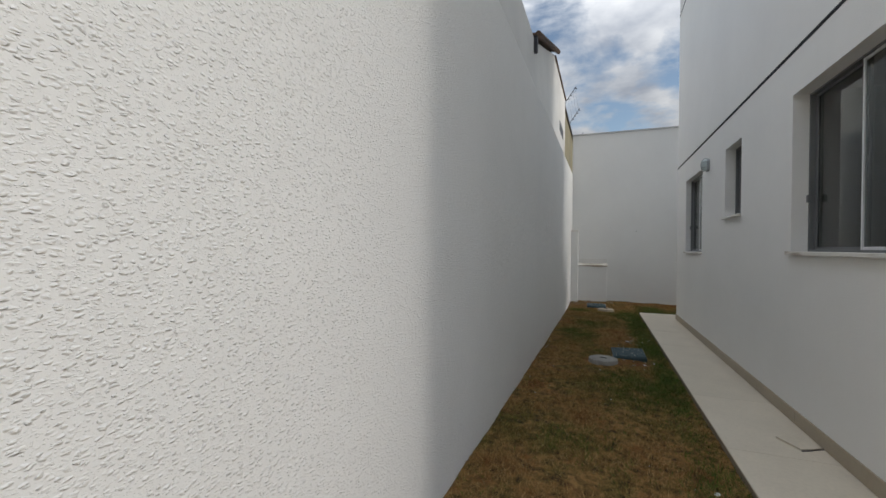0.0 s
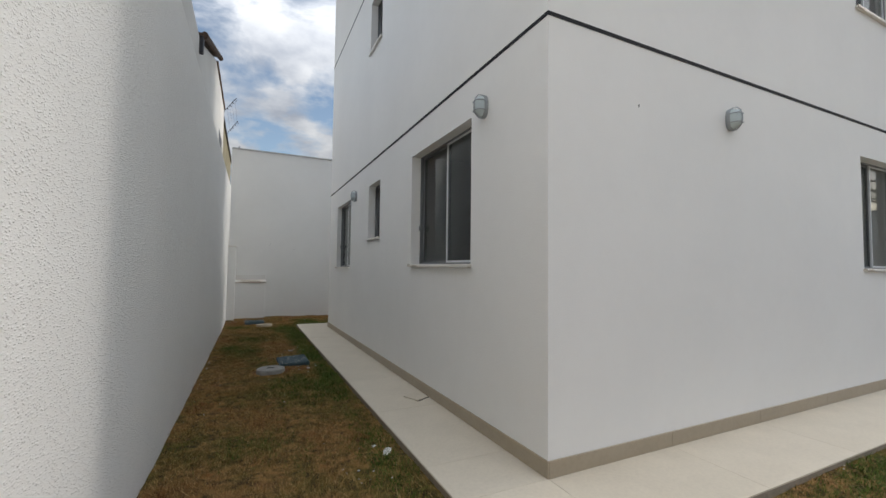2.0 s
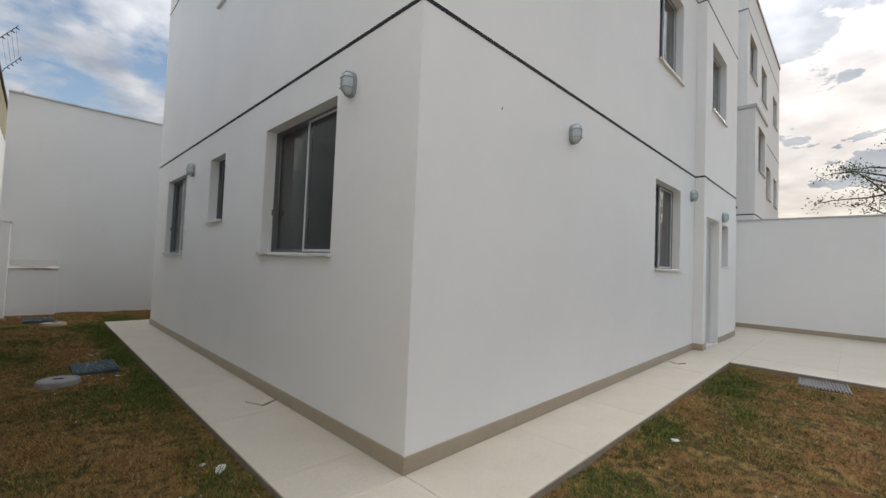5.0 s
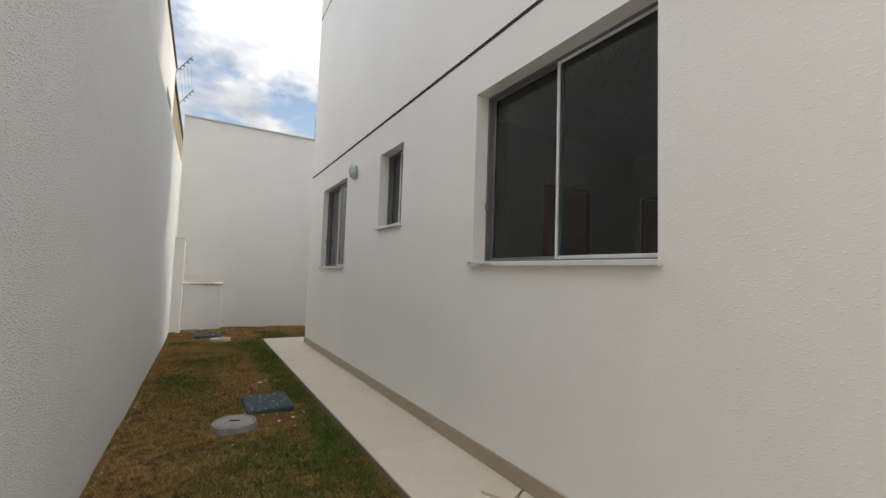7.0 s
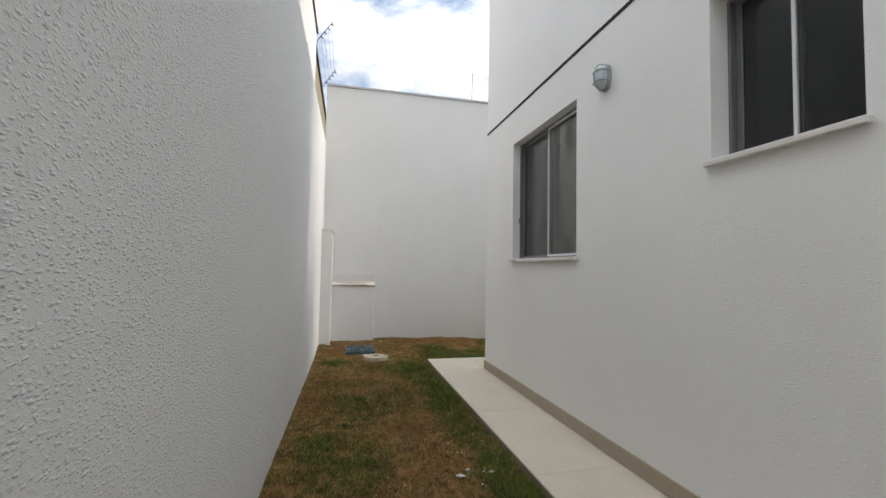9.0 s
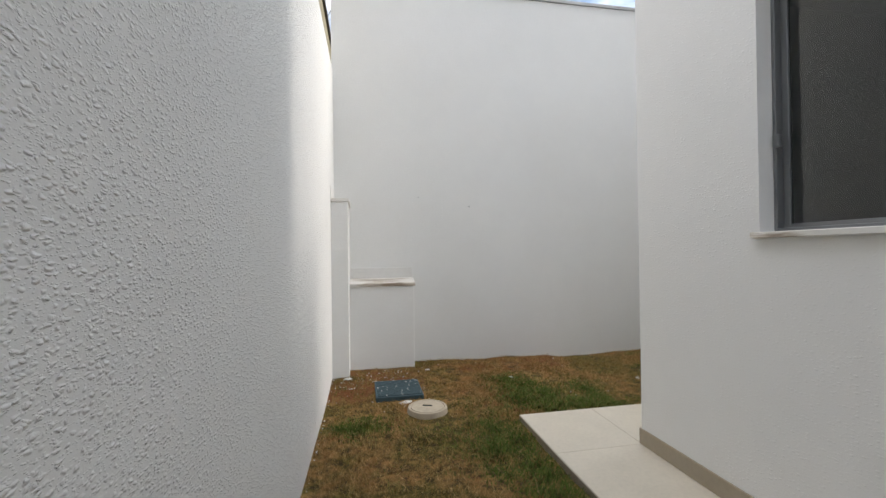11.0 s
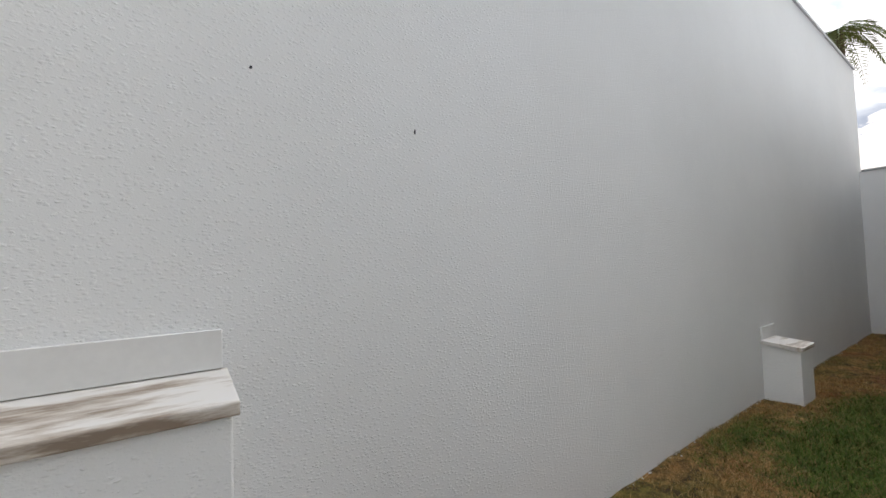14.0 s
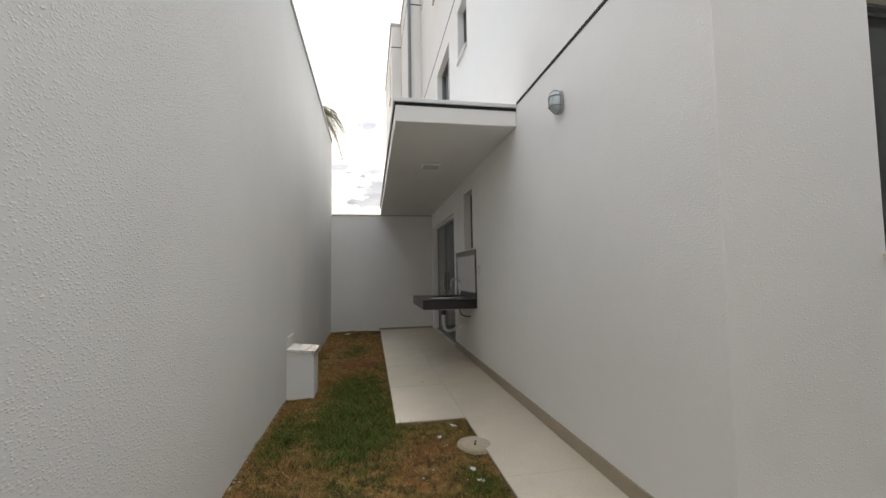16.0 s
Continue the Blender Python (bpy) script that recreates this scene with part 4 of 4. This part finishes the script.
def sliding_door():
    x0, x1, h = SD[0], SD[1], SD[3] - SD[2]
    d = thing("door_4", pose(x0, 7.08, SD[2]), "tall sliding glass terrace door with grey aluminium frame", "door", kind="structure")
    w = x1 - x0
    for a, b in ((0.001, 0.045), (w - 0.045, w - 0.001)):
        box_part("door_jamb", (a, b, -0.14, -0.05, 0.001, h - 0.001), ALU, d, 0.002)
    box_part("door_head", (0.045, w - 0.045, -0.14, -0.05, h - 0.045, h - 0.001), ALU, d, 0.002)
    box_part("track", (0.045, w - 0.045, -0.14, -0.05, 0.001, 0.02), ALU_GREY, d, 0.002)
    for k in range(2):
        a, b = (0.045, w / 2 + 0.02) if k == 0 else (w / 2 - 0.02, w - 0.045)
        y = -0.075 if k == 0 else -0.105
        leaf = bmesh.new()
        box(leaf, a, a + 0.045, y, y + 0.022, 0.02, h - 0.045, 0.002)
        box(leaf, b - 0.045, b, y, y + 0.022, 0.02, h - 0.045, 0.002)
        box(leaf, a + 0.045, b - 0.045, y, y + 0.022, 0.02, 0.075, 0.002)
        box(leaf, a + 0.045, b - 0.045, y, y + 0.022, h - 0.1, h - 0.045, 0.002)
        lf = part("door_leaf", leaf, ALU_GREY, d)
        g = box_part("pane", (a + 0.04, b - 0.04, y + 0.009, y + 0.013, 0.07, h - 0.095), DIM_ROOM_GLASS, lf, 0, "dark glass pane, tint deepened for the dim room behind")
        g.visible_shadow = False
        bm = bmesh.new()
        hx = b - 0.07 if k == 0 else a + 0.07
        tube(bm, [(hx, y + 0.022, 0.88), (hx, y + 0.06, 0.88), (hx, y + 0.06, 1.2), (hx, y + 0.022, 1.2)], 0.011)
        part("pull_handle", bm, CHROME, lf, "chrome pull bar", True)
    # white reveal lining
    box_part("threshold", (0.001, w - 0.001, -0.05, 0.0, 0.001, 0.014), MARBLE, d, 0.002)


sliding_door()


# ---- house next door, seen over the boundary wall ----
def neighbour_house():
    r = thing("neighbour_house", pose(-2.25, 0, 0), "weathered white house next door with a clay-tiled roof edge", "house")
    prof = [(1.0, -0.3), (9.7, -0.3), (9.7, 5.12), (7.05, 5.12), (6.95, 5.12), (4.45, 4.22), (1.0, 4.22)]
    bm = bmesh.new()
    a = [bm.verts.new((0, y, z)) for y, z in prof]
    b = [bm.verts.new((-0.2, y, z)) for y, z in prof]
    bm.faces.new(a)
    bm.faces.new(list(reversed(b)))
    for i in range(len(a)):
        j = (i + 1) % len(a)
        bm.faces.new((a[i], b[i], b[j], a[j]))
    part("wall", bm, NEIGHBOUR, r)
    # unseen mass, added to keep western sky light off the courtyard wall
    box_part("added_sky_screen", (-6.0, -0.25, -6.4, 0.98, -0.3, 5.6), NEIGHBOUR, r)
    box_part("rear_wall", (-6.0, -0.2, 9.5, 9.7, -0.3, 5.12), NEIGHBOUR, r)
    box_part("wall_coping", (-0.24, 0.03, 7.05, 9.72, 5.122, 5.16), CLAY, r, 0.004)
    roof = part("roof", roof_sheet(), CLAY, r, "dark weathered clay-tile roof")
    for k in range(12):
        t = k / 11
        y, z = 4.35 + 2.6 * t, 4.24 + 0.93 * t
        bm = bmesh.new()
        tube(bm, [(0.06, y, z + 0.03), (0.06, y + 0.24, z + 0.105)], 0.045, 7)
        part("ridge_tile", bm, CLAY, roof)
    box_part("gutter_board", (-0.15, 0.05, 4.33, 4.42, 4.02, 4.25), DARK_METAL, r, 0.01, "dark stained eaves board")
    w = box_part("window", (-0.01, 0.004, 8.25, 9.2, 3.95, 4.18), DARK_METAL, r, 0, "dark slot window")
    y = thing("ochre_wall", pose(-2.3, 9.75, 0), "ochre painted gable wall of a house further back", "house")
    box_part("wall", (-0.3, 0.0, 0.0, 5.5, -0.3, 5.0), YELLOW, y)
    box_part("coping", (-0.34, 0.04, 0.0, 5.52, 5.003, 5.07), DARK_METAL, y, 0.004)


def roof_sheet():
    bm = bmesh.new()
    n, rows = 40, 2
    grid = []
    for k in range(rows):
        u = k / (rows - 1)
        grid.append([bm.verts.new((0.05 - 5.0 * i / n, 4.3 + 2.75 * u, 4.26 + 0.98 * u + 0.03 * math.sin(i * 2.2))) for i in range(n + 1)])
    for i in range(n):
        bm.faces.new((grid[0][i], grid[0][i + 1], grid[1][i + 1], grid[1][i]))
    ex = bmesh.ops.extrude_face_region(bm, geom=list(bm.faces))
    for v in ex["geom"]:
        if isinstance(v, bmesh.types.BMVert):
            v.co.z -= 0.03
    return bm


neighbour_house()


def fence_bracket(m, label="leaning electric-fence bracket with insulators on the wall top"):
    r = thing("fence_bracket", m, label, "fence bracket", "electric fence brackets")
    bm = bmesh.new()
    tube(bm, [(0, 0, 0), (0.07, 0, 0.19), (0.32, 0, 0.56)], 0.008, 6)
    part("rod", bm, DARK_METAL, r)
    for k in range(4):
        u = 0.25 + 0.24 * k
        p = Vector((0.07, 0, 0.19)).lerp(Vector((0.32, 0, 0.56)), min(1, u - 0.1))
        bm = bmesh.new()
        tube(bm, [p, p + Vector((0.045, 0, -0.03))], 0.011, 6)
        part("insulator", bm, DARK_METAL, r)
    return r


fb = fence_bracket(pose(-2.32, 10.1, 5.06))
for m in (pose(-2.32, 12.0, 5.06), pose(-2.32, 14.9, 5.06)):
    copy_thing(fb, m)
for k in range(4):
    bm = bmesh.new()
    u = Vector((0.07, 0, 0.19)).lerp(Vector((0.32, 0, 0.56)), min(1, 0.15 + 0.24 * k))
    tube(bm, [Vector((-2.32, 10.1, 5.06)) + u, Vector((-2.32, 12.0, 5.06)) + u], 0.0025, 4)
    solid("fence_wire", bm, DARK_METAL, "thin electric fence wire strung between brackets", "fence wire", "electric fence wires")
bm = bmesh.new()
tube(bm, [(0.49, 9.37, 4.03), (0.495, 9.37, 4.62)], 0.007, 6)
solid("antenna_rod", bm, ALU_GREY, "thin grey metal rod on the rear wall", "antenna")


# ---- further blocks of the same estate ----
def block(x0, x1, y0, y1, top, wins, out, label):
    """A plain block whose visible long side, at y0, has windows set back in it."""
    r = thing("apartment_block", pose(x0, y0, 0), label, "apartment block")
    s = -out
    face = wall_shape((0, 0, 0), (1, 0, 0), (0, s, 0), x1 - x0, -0.3, top, 0.15, wins)
    part("wall", face, WHITE_HOUSE, r)
    d = abs(y1 - y0)
    a, b = sorted((s * 0.152, s * d))
    box_part("body", (0, x1 - x0, a, b, -0.3, top), WHITE_HOUSE, r)
    a, b = sorted((-s * 0.03, s * d))
    box_part("roof", (-0.03, x1 - x0 + 0.03, a, b, top + 0.002, top + 0.08), COPING, r)
    for z in (2.7, 5.5, 8.3):
        if z < top:
            a, b = sorted((-s * 0.004, s * d))
            box_part("band", (-0.004, x1 - x0 + 0.004, a, b, z - 0.014, z + 0.014), BAND, r)
    for u0, u1, z0, z1 in wins:
        a, b = sorted((s * 0.10, s * 0.13))
        w = box_part("window", (u0 + 0.002, u1 - 0.002, a, b, z0 + 0.002, z1 - 0.002), ALU_GREY, r, 0, "recessed dark window")
        for p, q in ((u0 + 0.04, (u0 + u1) / 2 - 0.015), ((u0 + u1) / 2 + 0.015, u1 - 0.04)):
            a, b = sorted((s * 0.094, s * 0.0995))
            box_part("pane", (p, q, a, b, z0 + 0.04, z1 - 0.04), GRANITE, w)
        a, b = sorted((-s * 0.03, s * 0.0))
        box_part("sill", (u0 - 0.03, u1 + 0.03, a, b, z0 - 0.03, z0), COPING, w)
    return r


block(10.9, 12.8, -0.07, 7.0, 5.38, [(0.5, 1.62, 3.9, 5.05)], -1, "white lower bay of the next block with a recessed window")
block(11.55, 18.3, 0.2, 7.0, 9.15, [(0.4, 1.58, 6.75, 7.85), (2.42, 3.5, 6.65, 7.72), (5.05, 6.15, 6.6, 7.6), (3.5, 4.6, 3.75, 4.8), (5.3, 6.2, 3.7, 4.7)], -1, "tall white set-back block with recessed windows")


def roof_frame():
    r = thing("roof_frame", pose(15.2, 0.45, 9.23), "dark metal frame standing on the far roof edge", "roof frame")
    for x in (0.0, 0.75):
        box_part("post", (x, x + 0.06, 0.0, 0.06, 0.0, 1.0), DARK_METAL, r, 0.004)
    box_part("top_rail", (0.06, 0.75, 0.0, 0.06, 0.94, 1.0), DARK_METAL, r, 0.004)


roof_frame()
block(9.1, 11.2, 7.45, 3.0, 9.0, [], 1, "white rear wing of the estate with a downpipe")
block(11.25, 16.0, 7.75, 3.0, 9.0, [(0.6, 1.2, 4.2, 5.2), (0.6, 1.2, 6.9, 8.0)], 1, "white far rear wing of the estate")
bm = bmesh.new()
tube(bm, [(9.06, 7.40, 2.2), (9.06, 7.40, 9.0)], 0.04, 10)
solid("downpipe", bm, ALU_GREY, "grey plastic downpipe on the rear wing", "downpipe", smooth=True)


# ---- planting beyond the walls ----
def palm(x, y, h):
    rng = random.Random(5)
    r = thing("palm_tree", pose(x, y, -0.3), "tall palm with drooping feathered fronds beyond the wall", "palm tree")
    bm = bmesh.new()
    tube(bm, [(0, 0, 0), (0.05, 0.02, h * 0.5), (0.0, 0.0, h)], 0.13, 10, 0.7)
    part("trunk", bm, BARK, r, "", True)
    for k in range(17):
        az, droop, ln = 2 * math.pi * k / 17 + rng.uniform(-0.2, 0.2), rng.uniform(0.7, 1.35), rng.uniform(1.1, 1.5)
        bm = bmesh.new()
        d = Vector((math.cos(az), math.sin(az), 0))
        side = Vector((-d.y, d.x, 0))
        pts = []
        for i in range(13):
            u = i / 12
            pts.append(d * (ln * u * (1 - 0.2 * u)) + Vector((0, 0, h + 0.55 * u * (1.3 - droop) - droop * 1.45 * u * u)))
        tube(bm, pts, 0.014, 4, 0.3)
        for i in range(2, 13):
            for s in (-1, 1):
                for q in range(2):
                    p = pts[i - 1].lerp(pts[i], q * 0.5 + 0.25)
                    L = 0.36 * math.sin(math.pi * min(1, 0.18 + 0.8 * i / 13))
                    tip = p + side * (s * L * 0.8) + d * (L * 0.45) + Vector((0, 0, -L * rng.uniform(0.3, 0.7)))
                    w = (tip - p).cross(Vector((0, 0, 1))).normalized() * 0.02
                    mid = p.lerp(tip, 0.45) + Vector((0, 0, 0.02))
                    bm.faces.new([bm.verts.new(v) for v in (p, mid + w, tip, mid - w)])
        part("frond", bm, PALM_LEAF, r)


palm(14.5, 10.45, 7.75)


def tree(x, y, h):
    rng = random.Random(9)
    r = thing("tree", pose(x, y, -0.3), "sparse leafy street tree beyond the courtyard wall", "tree")
    bm = bmesh.new()
    tube(bm, [(0, 0, 0), (0.1, 0.05, h * 0.4), (0.0, 0.1, h * 0.75)], 0.12, 8, 0.6)
    tips = []
    for k in range(16):
        az = rng.uniform(0, 2 * math.pi)
        z0 = h * rng.uniform(0.4, 0.75)
        p = Vector((0.05, 0.08, z0))
        pts = [p]
        d = Vector((math.cos(az), math.sin(az), rng.uniform(0.0, 0.7))).normalized()
        for i in range(5):
            p = p + d * rng.uniform(0.3, 0.45)
            d = (d + Vector((rng.uniform(-0.3, 0.3), rng.uniform(-0.3, 0.3), rng.uniform(-0.25, 0.15)))).normalized()
            pts.append(p)
            if i > 1:
                tips.append((p, d))
        tube(bm, pts, 0.03, 5, 0.2)
    part("trunk", bm, BARK, r)
    bm = bmesh.new()
    for p, d in tips:
        for _ in range(34):
            c = p + Vector((rng.gauss(0, 0.16), rng.gauss(0, 0.16), rng.gauss(0, 0.11)))
            a = Vector((rng.gauss(0, 1), rng.gauss(0, 1), rng.gauss(0, 0.6))).normalized() * rng.uniform(0.03, 0.055)
            b = a.orthogonal().normalized() * a.length * 0.45
            bm.faces.new([bm.verts.new(v) for v in (c - a, c + b, c + a, c - b)])
    part("crown", bm, LEAF, r, "loose crown of small leaves")


tree(14.2, -2.75, 6.4)


# ---- small things ----
def loose_tile(name, x, y, rz, sx, sy, label):
    t = thing(name, pose(x, y, fall(y) + 0.001, 1.2, 0.8, rz), label, "loose tile")
    bm = bmesh.new()
    box(bm, -sx / 2, sx / 2, -sy / 2, sy / 2, 0.002, 0.012, 0.001)
    part("tile_piece", bm, TILE, t)
    bm = bmesh.new()
    pts = [(-sx / 2 - 0.005, -sy / 2 - 0.006, 0.003), (-sx * 0.1, -sy / 2 - 0.012, 0.005), (sx * 0.2, -sy / 2 - 0.005, 0.004), (sx / 2 + 0.012, -sy / 2 - 0.008, 0.005), (sx / 2 + 0.007, sy * 0.2, 0.003)]
    tube(bm, pts, 0.003, 5)
    part("dark_gap", bm, DARK_METAL, t)


loose_tile("drain_tile", -0.125, 1.70, 28, 0.15, 0.17, "small square tile lid lying over a floor drain")
loose_tile("drain_tile", 4.5, -0.13, -20, 0.13, 0.12, "small cracked tile lid near the wall")


def floor_grate():
    t = thing("floor_grate", pose(4.93, -1.52, -0.025, 0, 0, 4), "dark iron slotted drain grate at the edge of the paving", "drain grate")
    box_part("frame", (-0.26, 0.26, -0.22, 0.22, -0.05, -0.012), DARK_METAL, t, 0.003)
    for k in range(15):
        a = -0.205 + 0.0285 * k
        box_part("bar", (-0.24, 0.24, a, a + 0.012, -0.012, 0.002), LAMP_IRON, t, 0.001)


floor_grate()


def scrap(x, y, s, label, z=None, rz=0.0):
    """A flat torn piece, thin at the rim and buckled in the middle."""
    rng = random.Random(int(abs(x * 97 + y * 31) * 10))
    bm = bmesh.new()
    n = 9
    base = [(s * rng.uniform(0.45, 1.2) * math.cos(2 * math.pi * i / n), s * 0.7 * rng.uniform(0.5, 1.1) * math.sin(2 * math.pi * i / n)) for i in range(n)]
    rings(bm, [[(a, b, s * rng.uniform(-0.05, 0.1)) for a, b in base], [(a * 0.95, b * 0.95, s * rng.uniform(0.05, 0.16)) for a, b in base], [(a * 0.5 + s * rng.uniform(-0.1, 0.1), b * 0.5, s * rng.uniform(0.03, 0.2)) for a, b in base]])
    ob = solid("plaster_scrap", bm, PAPER, label, "scrap", "white scraps on the lawn")
    ob.matrix_world = pose(x, y, (ground_height(x, y) + 0.006) if z is None else z, rng.uniform(-8, 8), rng.uniform(-8, 8), rz)


for x, y, s, r in ((1.82, -0.853, 0.05, 20), (-0.69, 0.79, 0.055, 60), (-0.96, 4.72, 0.03, 10), (-0.9, 4.79, 0.022, 50), (-0.77, 4.74, 0.024, 15), (1.2, 7.82, 0.04, 0), (1.9, 7.8, 0.035, 30), (1.05, 7.8, 0.03, 80), (1.7, 7.95, 0.03, 0), (-1.37, 8.22, 0.06, 5), (7.2, 8.9, 0.09, 10), (-1.07, 8.95, 0.03, 0), (-0.85, 3.5, 0.03, 0), (-0.97, 3.45, 0.025, 90), (-1.86, 8.82, 0.05, 40), (-0.74, 0.94, 0.028, 80), (-0.3, 8.6, 0.025, 0), (0.9, 8.35, 0.03, 45)):
    scrap(x, y, s, "crumpled white scrap of plaster or paper on the grass", None, r)


def chips():
    """Small crumbs of dropped plaster over the turf and along the wall feet."""
    rng = random.Random(21)
    verts, faces = [], []
    spots = [(-0.95, 3.6, 0.35, 70), (-0.95, 4.6, 0.45, 90), (-0.76, 5.0, 0.28, 110), (-0.75, 5.9, 0.35, 60), (-0.8, 3.7, 0.3, 60), (-1.4, 8.3, 0.45, 110), (-1.9, 8.7, 0.25, 160), (-1.6, 8.88, 0.3, 160), (-1.2, 9.05, 0.2, 60), (-0.8, 0.6, 0.35, 30), (1.2, 7.95, 0.35, 30), (1.6, -0.8, 0.5, 30), (-1.3, 2.5, 0.8, 30), (0.5, 8.6, 0.9, 40), (-1.3, 6.2, 0.9, 40), (3.5, -0.9, 1.2, 30), (-1.5, 9.0, 0.3, 50)]
    edge = [(-1.995, rng.uniform(3.0, 9.0)) for _ in range(120)] + [(rng.uniform(-1.1, 6.5), 9.262) for _ in range(380)]
    pts = [(rng.gauss(a, r * 0.5), rng.gauss(b, r * 0.5)) for a, b, r, n in spots for _ in range(n)] + edge
    for x, y in pts:
        if not is_lawn(x, y):
            continue
        if rng.random() < 0.45:
            continue
        s, z = 0.002 + 0.008 * rng.random() ** 2.5, ground_height(x, y) + 0.004
        k = len(verts)
        a = rng.uniform(0, 6)
        for q in range(4):
            verts.append((x + s * math.cos(a + 1.57 * q) * rng.uniform(0.6, 1.3), y + s * math.sin(a + 1.57 * q) * rng.uniform(0.6, 1.3), z))
        verts.append((x, y, z + s * 0.8))
        faces += [(k + q, k + (q + 1) % 4, k + 4) for q in range(4)]
    me = bpy.data.meshes.new("plaster_crumbs")
    me.from_pydata(verts, [], faces)
    me.materials.append(PAPER)
    tagged(new("plaster_crumbs", me), "scattered white crumbs of plaster on the turf", "debris", kind="stuff")


chips()


def mark(x, y, z, out, s, tall):
    """A small dark chip in the paint."""
    bm = bmesh.new()
    n = 7
    rows = [[(s * random.uniform(0.6, 1.2) * math.cos(2 * math.pi * i / n), d, s * tall * random.uniform(0.6, 1.2) * math.sin(2 * math.pi * i / n)) for i in range(n)] for d in (0.0, out * 0.002)]
    rings(bm, rows)
    ob = solid("paint_chip", bm, DARK_METAL, "tiny dark chip in the wall paint", "mark", "dark chips in the paint")
    ob.location = (x, y, z)


mark(-1.104, 9.279, 1.716, -1, 0.006, 1.0)
mark(-0.528, 9.279, 1.618, -1, 0.004, 2.6)
mark(0.767, -0.0005, 2.28, -1, 0.005, 2.6)

grass()
walk_root = pavement()
JY = [0.41 + 1.045 * k for k in range(7)]
lay_tiles(walk_root, -0.575, 0.0, -0.58, 7.67, [], [0.0, *JY[:-1], 7.08])
lay_tiles(walk_root, 0.0, 5.22, -0.58, 0.0, [1.045 * k for k in range(1, 5)], [])
lay_tiles(walk_root, 5.22, 10.05, -6.0, 0.15, [5.22 + 0.605 * k for k in range(1, 8)], [-0.58 - 1.045 * k for k in range(5, -1, -1)])
lay_tiles(walk_root, 0.0, 2.04, 7.08, 7.67, [1.02], [])
lay_tiles(walk_root, 2.04, 7.62, 7.08, 8.25, [2.04 + 1.045 * k for k in range(1, 6)], [7.67])
